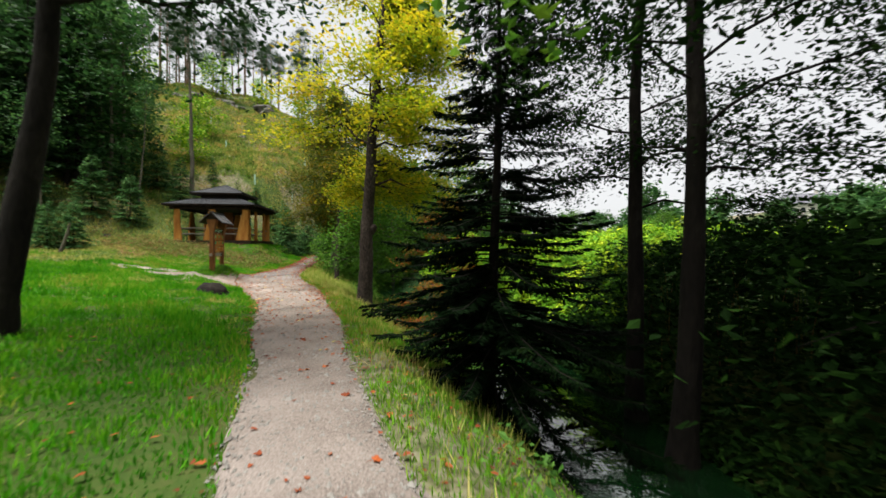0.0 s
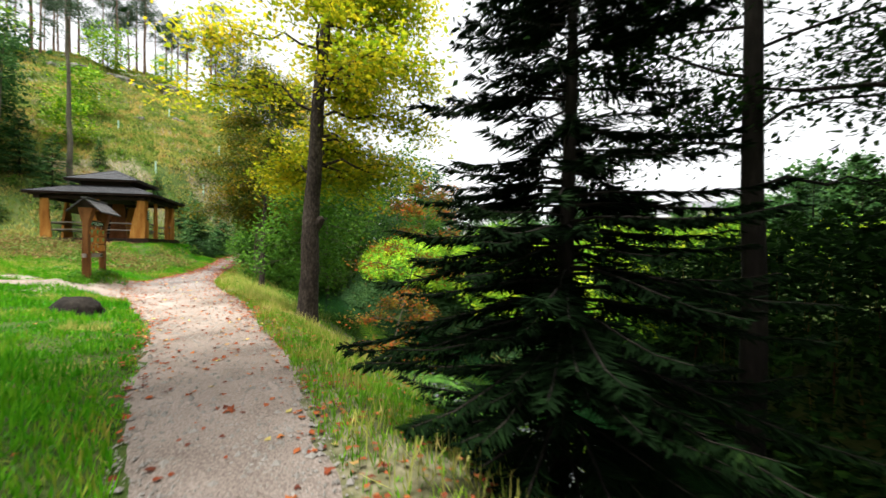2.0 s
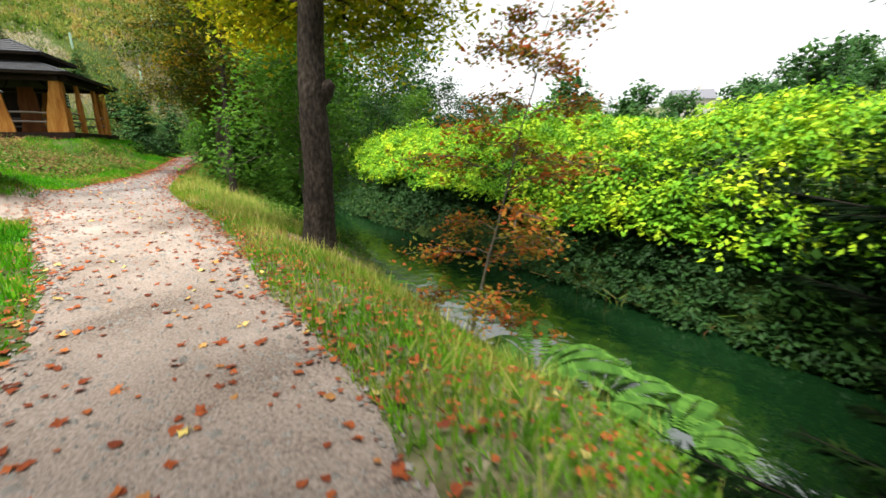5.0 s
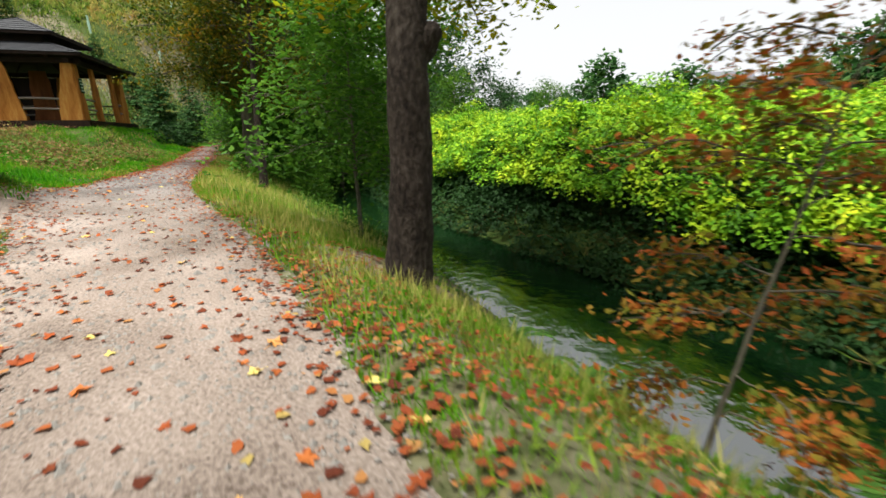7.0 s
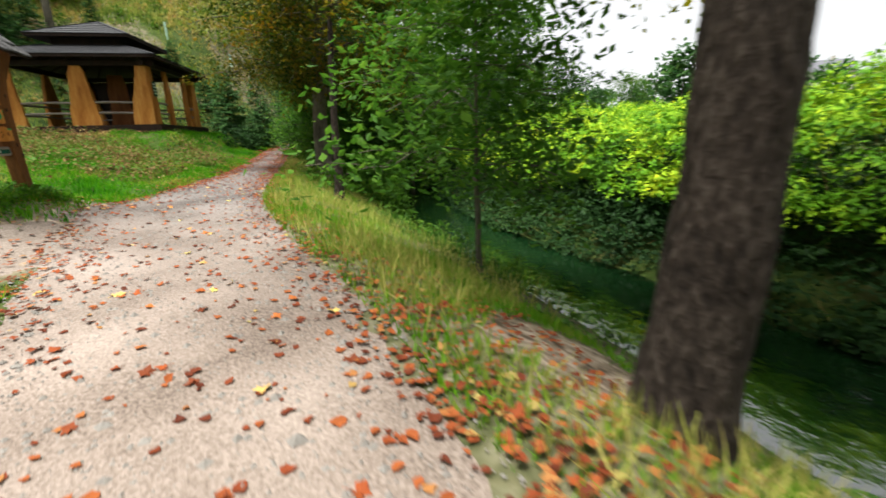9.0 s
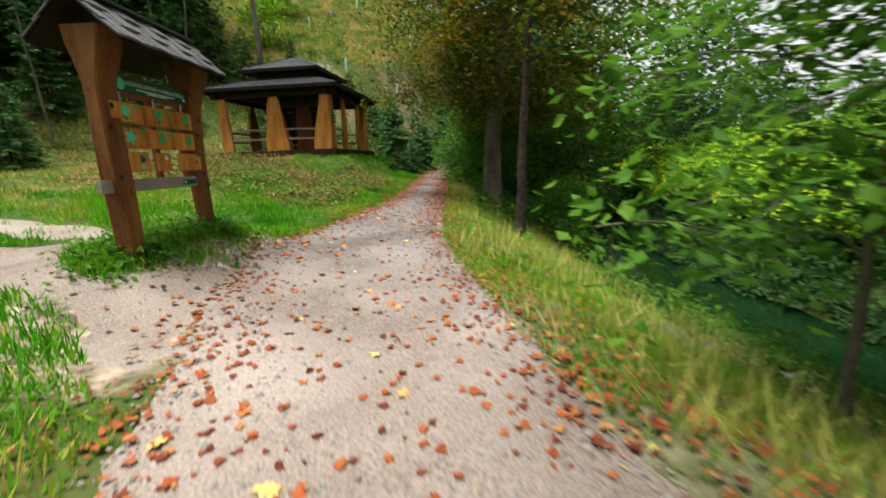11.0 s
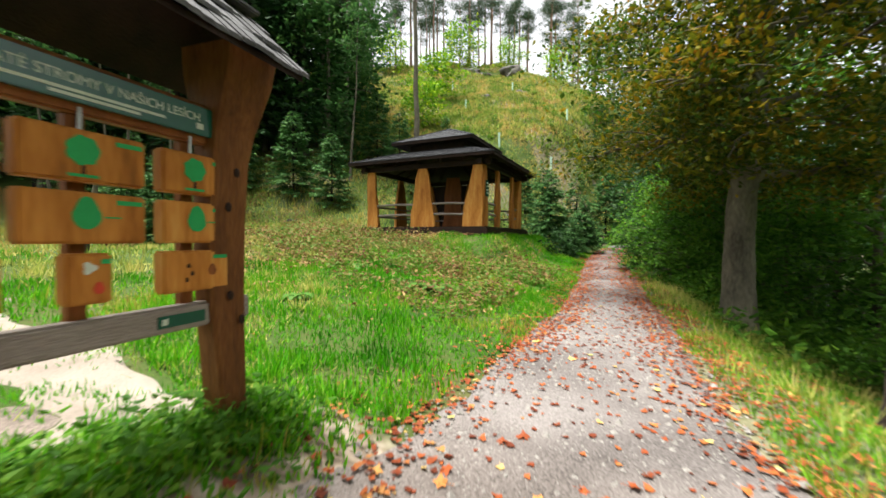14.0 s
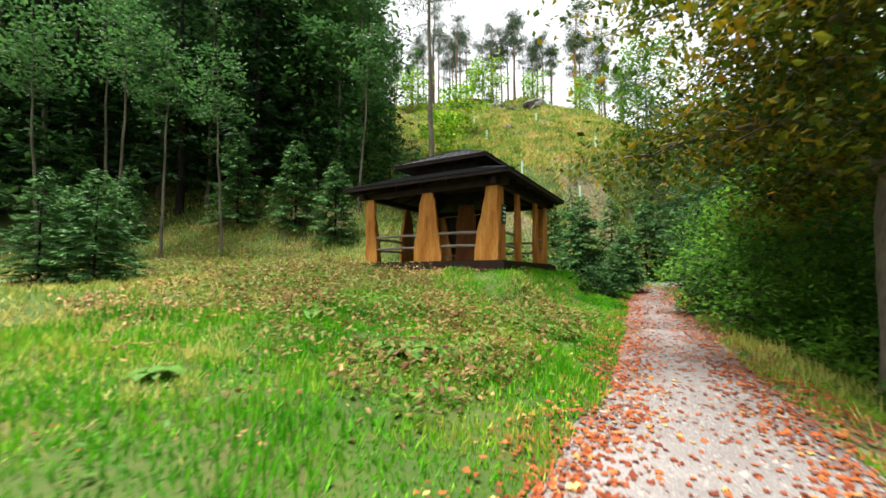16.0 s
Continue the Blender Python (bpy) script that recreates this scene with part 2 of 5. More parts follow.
# ---- mesh helpers ----
def np_mesh(name, verts, faces, mat, smooth=False):
    """A mesh from arrays of places and of faces with 3 or 4 corners each."""
    verts, faces = np.asarray(verts, np.float32), np.asarray(faces, np.int32)
    me = bpy.data.meshes.new(name)
    k = faces.shape[1]
    me.vertices.add(len(verts)), me.loops.add(faces.size), me.polygons.add(len(faces))
    me.vertices.foreach_set("co", verts.ravel())
    me.loops.foreach_set("vertex_index", faces.ravel())
    me.polygons.foreach_set("loop_start", np.arange(0, faces.size, k, dtype=np.int32))
    me.polygons.foreach_set("use_smooth", np.full(len(faces), smooth))
    me.materials.append(mat)
    me.update(calc_edges=True)
    return me


def np_part(name, verts, faces, mat, parent=None, label="", smooth=False):
    ob = new(name, np_mesh(name, verts, faces, mat, smooth))
    if parent:
        ob.parent = parent
    if label:
        ob["label"] = label
    return ob


def part(name, bm, mat, parent=None, label="", smooth=False):
    me = bpy.data.meshes.new(name)
    bm.normal_update()
    for f in bm.faces:
        f.smooth = smooth
    bm.to_mesh(me), bm.free()
    me.materials.append(mat)
    ob = new(name, me)
    if parent:
        ob.parent = parent
    if label:
        ob["label"] = label
    return ob


def empty(name, m, label, category, group="", kind=""):
    ob = new(name)
    ob.matrix_basis = m
    return tagged(ob, label, category, group, kind)


def box_bm(x0, y0, z0, x1, y1, z1, bevel=0.0, bm=None):
    bm = bm or bmesh.new()
    r = bmesh.ops.create_cube(bm, size=1)
    for v in r["verts"]:
        v.co = Vector((x0 + (v.co.x + 0.5) * (x1 - x0), y0 + (v.co.y + 0.5) * (y1 - y0), z0 + (v.co.z + 0.5) * (z1 - z0)))
    if bevel:
        bmesh.ops.bevel(bm, geom=list({e for v in r["verts"] for e in v.link_edges}), offset=bevel, segments=2, affect="EDGES")
    return bm


def tube_arrays(pts, radii, sides=8, rough=0.0, rng=None):
    """A bent tapering limb: rings of points, quads between."""
    pts, radii = np.asarray(pts, float), np.asarray(radii, float)
    t = np.gradient(pts, axis=0)
    t /= np.linalg.norm(t, axis=1, keepdims=True) + 1e-9
    ref = np.where(np.abs(t[:, 2:3]) > 0.9, np.array([[1.0, 0, 0]]), np.array([[0, 0, 1.0]]))
    u = np.cross(t, ref)
    u /= np.linalg.norm(u, axis=1, keepdims=True) + 1e-9
    w = np.cross(t, u)
    a = np.linspace(0, 2 * np.pi, sides, endpoint=False)
    rad = radii[:, None] * np.ones((1, sides))
    if rough:
        rad = rad * (1 + rough * rng.normal(size=rad.shape))
    v = pts[:, None, :] + rad[..., None] * (np.cos(a)[None, :, None] * u[:, None, :] + np.sin(a)[None, :, None] * w[:, None, :])
    n = len(pts)
    i, j = np.meshgrid(np.arange(n - 1), np.arange(sides), indexing="ij")
    f = np.stack([i * sides + j, i * sides + (j + 1) % sides, (i + 1) * sides + (j + 1) % sides, (i + 1) * sides + j], -1).reshape(-1, 4)
    return v.reshape(-1, 3), f


def join(arrays):
    vs, fs, k = [], [], 0
    for v, f in arrays:
        vs.append(v), fs.append(f + k)
        k += len(v)
    return np.concatenate(vs), np.concatenate(fs)


def blades(base, along, across, fold=0.0):
    """Leaf blades: rhombs from base to base + along, across wide, slightly folded on the midrib."""
    mid = base + along * 0.45
    nrm = np.cross(along, across)
    nrm /= np.linalg.norm(nrm, axis=1, keepdims=True) + 1e-9
    lift = nrm * (np.linalg.norm(across, axis=1, keepdims=True) * fold)
    v = np.stack([base, mid + across * 0.5 + lift, base + along, mid - across * 0.5 + lift], 1)
    k = np.arange(len(base))[:, None] * 4
    return v.reshape(-1, 3), np.concatenate([k + np.array([[0, 1, 2]]), k + np.array([[0, 2, 3]])], 1).reshape(-1, 3)


def unit(v):
    return v / (np.linalg.norm(v, axis=-1, keepdims=True) + 1e-9)


def scatter_leaves(rng, centres, size, droop=0.35, spread=1.0):
    """Leaves of about that size, lying roughly flat and turned every way."""
    n = len(centres)
    az = rng.uniform(0, 2 * np.pi, n)
    along = unit(np.stack([np.cos(az), np.sin(az), rng.normal(-droop, 0.35 * spread, n)], 1))
    side = unit(np.cross(along, np.array([[0, 0, 1.0]])) + rng.normal(0, 0.45 * spread, (n, 3)))
    s = size * rng.uniform(0.6, 1.35, (n, 1))
    return blades(centres - along * s * 0.5, along * s, side * s * 0.62, 0.15)


# ---- the lie of the land ----
PATH_Y = np.array([-40, -12, -4, 0, 2.5, 4.3, 7, 9, 11, 13, 15, 17.5, 20, 22.5, 24.5, 27, 31, 36, 41, 46, 52, 60, 90.0])
PATH_X = np.array([6, 3.2, 1.2, 0.05, -0.78, -1.45, -2.45, -3.2, -4.05, -4.95, -6.0, -7.4, -8.35, -8.75, -9.0, -9.5, -10.3, -11.4, -12.2, -12.3, -11.0, -8.5, 2.0])
PATH_Z = np.array([0, 0, 0, 0, 0, 0, 0.02, 0.03, 0.05, 0.07, 0.1, 0.15, 0.22, 0.28, 0.31, 0.36, 0.5, 0.75, 1.0, 1.3, 1.7, 2.2, 3.5])
PATH_W = np.array([0.7, 0.7, 0.7, 0.7, 0.7, 0.7, 0.8, 1.05, 0.95, 1.3, 1.45, 1.55, 1.4, 1.15, 1.0, 0.95, 0.9, 0.85, 0.8, 0.8, 0.8, 0.8, 0.8])
STREAM_Y = np.array([-60, -20, -5, 2, 6, 8, 10, 12.5, 14.5, 17, 18.6, 22, 24, 26, 30, 40, 60, 120.0])
STREAM_X = np.array([9, 6.0, 3.6, 2.7, 2.4, 2.2, 1.4, 0.4, 0.0, -0.8, -1.35, -2.7, -3.2, -3.5, -3.8, -3.9, -1.0, 16.0])
STREAM_H = np.array([0.95, 0.95, 0.95, 0.95, 1.0, 1.1, 1.35, 1.4, 1.2, 1.0, 0.98, 1.0, 1.0, 0.95, 0.95, 0.95, 0.95, 0.95])
WATER_Z = -1.17


def smooth01(a):
    a = np.clip(a, 0, 1)
    return a * a * (3 - 2 * a)


def path_at(y):
    return [sum(np.interp(y + k, PATH_Y, arr) for k in (-1, 0, 1)) / 3 for arr in (PATH_X, PATH_Z, PATH_W)]


def stream_at(y):
    return sum(np.interp(y + k, STREAM_Y, STREAM_X) for k in (-1.5, 0, 1.5)) / 3


def off_stream(x, y):
    """How far to the right of the stream's middle, with what it is wider than 1.9 m taken off on either side."""
    ds = x - stream_at(y)
    more = sum(np.interp(y + k, STREAM_Y, STREAM_H) for k in (-1.5, 0, 1.5)) / 3 - 0.95
    return np.sign(ds) * np.maximum(np.abs(ds) - more, 0)


def wave(x, y, k, seed):
    """Cheap smooth unevenness between -1 and 1."""
    return (np.sin(x * k + seed) * np.cos(y * k * 1.13 + 2 * seed) + np.sin((x + y) * k * 0.61 + 3 * seed) * 0.7 + np.sin((x * 0.8 - y) * k * 1.9 + 5 * seed) * 0.4) / 2.1


def land(x, y):
    """The ground's height."""
    x, y = np.asarray(x, float), np.asarray(y, float)
    px, pz, pw = path_at(y)
    sx = stream_at(y)
    d, ds = x - px, off_stream(x, y)
    k = np.interp(y, [-20, 0, 15, 24, 33, 60], [0.5, 0.5, 0.9, 1.25, 1.9, 1.9])
    left = np.clip(-d - pw, 0, None)
    z = pz + 0.12 * np.minimum(left, 8) * k + 0.03 * np.clip(left - 8, 0, 30)
    s = -0.6 * x + 0.8 * y
    up = np.clip(s - 39.5, 0, None)
    steep = np.interp(x, [-60, -34, -24], [0.5, 0.52, 0.57]) * np.interp(0.8 * x + 0.6 * y, [20, 38, 55], [1.0, 0.7, 0.3])
    rise = np.sqrt(up * up + 1.0) - 1.0
    rise = rise * steep
    rise = np.where(rise > 27, 27 + 3 * np.tanh((rise - 27) / 6), rise)
    z = z + rise * smooth01((left - 0.5) / 9.0) * (1 + 0.05 * wave(x, y, 0.5, 1.7))
    z = z + 0.42 * np.exp(-((x + 9.95) ** 2 + (y - 18.0) ** 2 * 0.35) / 0.8)
    gu, gv = (x + 17.66) * 0.993 + (y - 33.42) * 0.115, (y - 33.42) * 0.993 - (x + 17.66) * 0.115
    pad = smooth01((4.7 - np.maximum(np.abs(gu), np.abs(gv))) / 1.5)
    z = z * (1 - pad) + 1.82 * pad
    # bank down to the stream, bed, far bank and meadow
    near = x - ds - 0.95
    edge = np.minimum(px + pw + 0.45, np.where(ds < 0, near, sx - 1.2) - 0.6)
    t = np.clip((x - edge) / np.maximum(near - edge, 0.3), 0, 1)
    bank = pz - (pz - (WATER_Z - 0.05)) * (0.85 * t + 0.15 * t ** 2)
    bed = WATER_Z - 0.05 - 0.3 * np.clip(1 - (ds / 1.0) ** 2, 0, 1)
    far = WATER_Z - 0.05 + 0.9 * smooth01((ds - 0.95) / 2.2) + 0.02 * np.clip(ds - 3, 0, 40)
    far = far + 20 * smooth01((ds - 45) / 110.0)
    z = np.where(x > edge, bank, z)
    z = np.where(ds > -0.95, bed, z)
    z = np.where(ds > 0.95, far, z)
    rough = np.where(np.abs(d) < pw, 0.012, 0.05) * np.where(np.abs(ds) < 1.2, 0.3, 1)
    return z + rough * wave(x, y, 2.1, 0.6) + rough * 0.5 * wave(x, y, 5.3, 1.9)


def axis_lines(fine0, fine1, step, far):
    inner = np.arange(fine0, fine1 + step, step)
    grow = np.cumsum(0.5 * 1.22 ** np.arange(40))
    grow = grow[grow < far]
    return np.concatenate([fine0 - grow[::-1], inner, inner[-1] + grow])


def grid_faces(nx, ny):
    i, j = np.meshgrid(np.arange(ny - 1), np.arange(nx - 1), indexing="ij")
    return np.stack([i * nx + j, i * nx + j + 1, (i + 1) * nx + j + 1, (i + 1) * nx + j], -1).reshape(-1, 4)


def ground_material():
    """The lawn's soil, going over to bare brown earth where the mesh's bare attribute says so."""
    m = surface("soil", [(0.25, (0.014, 0.034, 0.006)), (0.5, (0.035, 0.06, 0.01)), (0.7, (0.075, 0.065, 0.024))], 0.7, 14, 0.95, 0.6)
    n, l = m.node_tree.nodes, m.node_tree.links
    b = n["Principled BSDF"]
    green = b.inputs["Base Color"].links[0].from_socket
    at, tex, mul, mix = n.new("ShaderNodeAttribute"), n.new("ShaderNodeTexNoise"), n.new("ShaderNodeMath"), n.new("ShaderNodeMix")
    at.attribute_name, tex.inputs["Scale"].default_value, mix.data_type = "bare", 6, "RGBA"
    brown = ramp(n, [(0.3, (0.07, 0.05, 0.036)), (0.5, (0.22, 0.168, 0.125)), (0.7, (0.38, 0.31, 0.245))])
    mul.operation = "MULTIPLY"
    tc = n.new("ShaderNodeTexCoord")
    l.new(tc.outputs["Object"], tex.inputs["Vector"]), l.new(tex.outputs["Fac"], brown.inputs[0])
    mul.inputs[1].default_value = 1.0
    l.new(at.outputs["Fac"], mul.inputs[0]), l.new(mul.outputs[0], mix.inputs["Factor"])
    l.new(green, mix.inputs["A"]), l.new(brown.outputs[0], mix.inputs["B"])
    l.new(mix.outputs["Result"], b.inputs["Base Color"])
    return m


def two_tone_gravel():
    """Warm sand that goes over to grey gravel where the mesh's grey attribute says so."""
    m = surface("sand_and_gravel", [(0.32, (0.07, 0.05, 0.038)), (0.47, (0.205, 0.16, 0.132)), (0.66, (0.35, 0.285, 0.245))], 0.9, 55, 0.9, 0.6, mixfine=0.55)
    n, l = m.node_tree.nodes, m.node_tree.links
    b = n["Principled BSDF"]
    warm = b.inputs["Base Color"].links[0].from_socket
    fac = warm.node.inputs[0].links[0].from_socket
    at, mix = n.new("ShaderNodeAttribute"), n.new("ShaderNodeMix")
    at.attribute_name, mix.data_type = "grey", "RGBA"
    grey_ramp = ramp(n, [(0.32, (0.035, 0.033, 0.033)), (0.48, (0.085, 0.079, 0.079)), (0.68, (0.165, 0.155, 0.155))])
    l.new(fac, grey_ramp.inputs[0]), l.new(at.outputs["Fac"], mix.inputs["Factor"])
    l.new(warm, mix.inputs["A"]), l.new(grey_ramp.outputs[0], mix.inputs["B"])
    l.new(mix.outputs["Result"], b.inputs["Base Color"])
    return m


M_GRAVEL = two_tone_gravel()
M_GROUND = ground_material()
gx, gy = axis_lines(-34, 9, 0.3, 1500), axis_lines(-5, 58, 0.3, 1500)
GX, GY = np.meshgrid(gx, gy)
ground = np_part("ground", np.stack([GX, GY, land(GX, GY)], -1).reshape(-1, 3), grid_faces(len(gx), len(gy)), M_GROUND, smooth=True)
bare = np.where((GX > -10.2) & (GX < -8.0) & (GY > 15.4) & (GY < 19.4), 0.95, 0.0) + np.where((GX > path_at(GY)[0]) & (GX < stream_at(GY)), 0.35 + 0.6 * smooth01((1.25 - np.hypot(GX + 2.85, GY - 14.4)) / 0.5), 0.0) + 0.5 * smooth01((-0.6 * GX + 0.8 * GY - 40) / 10) * (wave(GX, GY, 0.7, 2.0) > 0.1)
ground.data.attributes.new("bare", "FLOAT", "POINT").data.foreach_set("value", np.clip(bare, 0, 1).astype(np.float32).ravel())
tagged(ground, "grassy brown soil of the valley floor and hillside", "ground", kind="structure")

# the gravel path with ragged edges
ys = np.arange(-14, 62, 0.12)
us = np.linspace(-1, 1, 25)
px, pz, pw = path_at(ys)
ragged = lambda side: 0.13 * wave(ys * 1.0, ys * 0 + side * 7, 1.3, 0.3) + 0.04 * wave(ys, ys * 0 + side, 4.0, 2.2)
wl_, wr_ = pw + ragged(-1) + 0.25 * np.exp(-((ys - 18.3) / 1.1) ** 2), pw + ragged(1) + 0.12 * np.exp(-((ys - 14.7) / 0.9) ** 2)
X = px[:, None] + np.where(us < 0, us * wl_[:, None], us * wr_[:, None])
Y = ys[:, None] + 0 * X
Z = land(X, Y) + 0.022 - 0.035 * np.abs(us) ** 6 + 0.006 * wave(X, Y, 9, 0.2)
path = np_part("path", np.stack([X, Y, Z], -1).reshape(-1, 3), grid_faces(len(us), len(ys)), M_GRAVEL, smooth=True)
grey_part = np.interp(Y, [0, 5, 10, 14, 17.5, 20.5, 60], [0.55, 0.4, 0.15, 0.12, 0.35, 0.8, 1.0]) + 0 * X
path.data.attributes.new("grey", "FLOAT", "POINT").data.foreach_set("value", grey_part.astype(np.float32).ravel())
tagged(path, "pale trodden gravel and sand footpath strewn with leaves", "path", kind="structure")

# the sandy spur that branches off behind the notice board
vs = np.linspace(0, 1, 60)
bx, by = -9.9 - 5.0 * vs, 18.5 + 0.12 * np.sin(vs * 5)
us2 = np.linspace(-1, 1, 11)
wid = (0.62 + 0.14 * np.sin(vs * 13) + 0.07 * np.sin(vs * 37)) * np.sqrt(np.clip(1.02 - vs, 0, 1))
Y = by[:, None] + us2 * wid[:, None]
X = bx[:, None] + 0 * Y
Z = land(X, Y) + 0.026 - 0.04 * np.abs(us2) ** 6
spur = np_part("side_path", np.stack([X, Y, Z], -1).reshape(-1, 3), grid_faces(11, 60), M_SAND, smooth=True)
tagged(spur, "pale sandy side path worn through the grass", "path", kind="structure")
# trodden sand that leads off in front of the board
APRON_X = np.array([-15.3, -14, -13, -12.2, -11.7, -11.2, -10.7, -10.0, -9.5, -9.1, -8.2, -7.0])
APRON_FAR = np.array([18.9, 17.9, 17.5, 17.55, 18.3, 18.3, 17.5, 16.95, 17.1, 17.9, 18.2, 18.3])
APRON_NEAR = np.array([18.7, 17.6, 17.0, 16.8, 16.6, 16.45, 16.35, 16.25, 16.3, 16.2, 15.6, 15.3])
APRON_Y, APRON_W = (APRON_FAR + APRON_NEAR) / 2, (APRON_FAR - APRON_NEAR) / 2
bx = np.linspace(-7.6, -15.3, 90)
us2 = np.linspace(-1, 1, 31)
by, wid = np.interp(bx, APRON_X, APRON_Y), np.interp(bx, APRON_X, APRON_W) + 0.07 * np.sin(bx * 7) + 0.04 * np.sin(bx * 17)
Y = by[:, None] + us2 * wid[:, None]
X = bx[:, None] + 0 * Y
Z = land(X, Y) + 0.026 - 0.05 * np.abs(us2) ** 8 - 0.03 * np.clip((X + 8.6) / 0.8, 0, 1)
apron = np_part("path_apron", np.stack([X, Y, Z], -1).reshape(-1, 3), grid_faces(31, 90), M_PATH, smooth=True)
tagged(apron, "trodden sandy ground before the notice board", "path", kind="structure")

ys = np.arange(-30, 60, 0.6)
us3 = np.linspace(-1, 1, 9)
X = stream_at(ys)[:, None] + us3 * (np.interp(ys, STREAM_Y, STREAM_H) + 0.3)[:, None]
stream = np_part("water", np.stack([X, ys[:, None] + 0 * X, WATER_Z + 0 * X], -1).reshape(-1, 3), grid_faces(9, len(ys)), M_WATER, smooth=True)
tagged(stream, "dark clear stream mirroring the sky", "water", kind="structure")


# ---- the gazebo ----
def slab_bm(w0, w1, h, thick, seed, belly=0.0, skew=0.0):
    """A live-edge plank standing on end: w0 wide at its foot, w1 at its head, with wavy edges."""
    rng = np.random.default_rng(seed)
    bm = bmesh.new()
    n = 15
    rows = []
    ph = rng.uniform(0, 6.28, 4)
    for i in range(n):
        t = i / (n - 1)
        w = w1 + (w0 - w1) * (1 - t) ** 0.9 + belly * math.sin(math.pi * t)
        off = skew * (w - w1) / 2
        l = off - w / 2 + 0.022 * math.sin(9 * t + ph[0]) + 0.012 * math.sin(21 * t + ph[1])
        r = off + w / 2 + 0.022 * math.sin(8 * t + ph[2]) + 0.012 * math.sin(23 * t + ph[3])
        rows.append([bm.verts.new(c) for c in ((l, -thick / 2, t * h), (l + 0.03, -thick / 2 - 0.004, t * h), (r - 0.03, -thick / 2 - 0.004, t * h), (r, -thick / 2, t * h), (r - 0.01, thick / 2, t * h), (l + 0.01, thick / 2, t * h))])
    for a, b in zip(rows, rows[1:]):
        for k in range(6):
            bm.faces.new((a[k], a[(k + 1) % 6], b[(k + 1) % 6], b[k]))
    bm.faces.new(rows[0][::-1]), bm.faces.new(rows[-1])
    return bm


def roof_slope(parent, half0, z0, half1, z1, mat, courses, width):
    """Four hipped faces between two squares: a solid deck and overlapping courses of shingles."""
    bm = bmesh.new()
    lo = [bm.verts.new((half0 * a, half0 * b, z0)) for a, b in ((-1, -1), (1, -1), (1, 1), (-1, 1))]
    lo2 = [bm.verts.new((half0 * a, half0 * b, z0 - 0.1)) for a, b in ((-1, -1), (1, -1), (1, 1), (-1, 1))]
    hi = [bm.verts.new((half1 * a, half1 * b, z1)) for a, b in ((-1, -1), (1, -1), (1, 1), (-1, 1))]
    hi2 = [bm.verts.new((half1 * a, half1 * b, z1 - 0.12)) for a, b in ((-1, -1), (1, -1), (1, 1), (-1, 1))]
    for k in range(4):
        j = (k + 1) % 4
        bm.faces.new((lo[k], lo[j], hi[j], hi[k])), bm.faces.new((lo2[k], lo[k], lo[j], lo2[j])[::-1])
        bm.faces.new((lo2[j], lo2[k], hi2[k], hi2[j]))
    roof = part("roof", bm, M_WOOD_DARK, parent, "dark boarded hip roof")
    run, rise = half0 - half1, z1 - z0
    length = math.hypot(run, rise)
    step = length / courses
    bm = bmesh.new()
    rng = random.Random(5)
    tilt = math.atan2(rise, run)
    for side in range(4):
        turn = Matrix.Rotation(side * math.pi / 2, 4, "Z")
        for c in range(courses):
            hw = half0 - run * (c + 0.15) / courses
            n = max(2, int(2 * hw / width))
            ww = 2 * hw / n
            for i in range(n):
                cx = -hw + (i + 0.5) * ww
                m = turn @ Matrix.Translation((cx, -half0 + run * c / courses - 0.03, z0 + rise * c / courses + 0.012)) @ Matrix.Rotation(tilt - 0.03, 4, "X")
                g = ww * 0.485
                jl = rng.uniform(-0.012, 0.012)
                top = min(step * 1.25, length - c * step)
                co = [(-g, jl, 0), (g, jl, 0), (g, top, 0), (-g, top, 0), (-g, jl, 0.022), (g, jl, 0.022), (g, top, 0.006), (-g, top, 0.006)]
                lim = [half0 - run * c / courses - (yy * math.cos(tilt)) for _, yy, _ in co]
                vs_ = [bm.verts.new(m @ Vector((max(-lm - cx, min(lm - cx, xx)), yy, zz))) for (xx, yy, zz), lm in zip(co, lim)]
                for q in ((4, 5, 6, 7), (0, 1, 5, 4), (1, 2, 6, 5), (3, 0, 4, 7)):
                    bm.faces.new([vs_[w] for w in q])
    part("shingles", bm, mat, roof, "overlapping charcoal shingles")
    for k in range(4):
        bm = bmesh.new()
        m = Matrix.Rotation(k * math.pi / 2 + math.pi / 4, 4, "Z")
        a, b = Vector((half0 * 1.414, 0, z0 + 0.03)), Vector((half1 * 1.414, 0, z1 + 0.03))
        box = bmesh.ops.create_cube(bm, size=1)
        dirn = (b - a)
        for v in box["verts"]:
            v.co = m @ (a + dirn * (v.co.x + 0.5) + Vector((0, v.co.y * 0.16, v.co.z * 0.03)))
        part("hip_ridge", bm, mat, roof)
    return roof


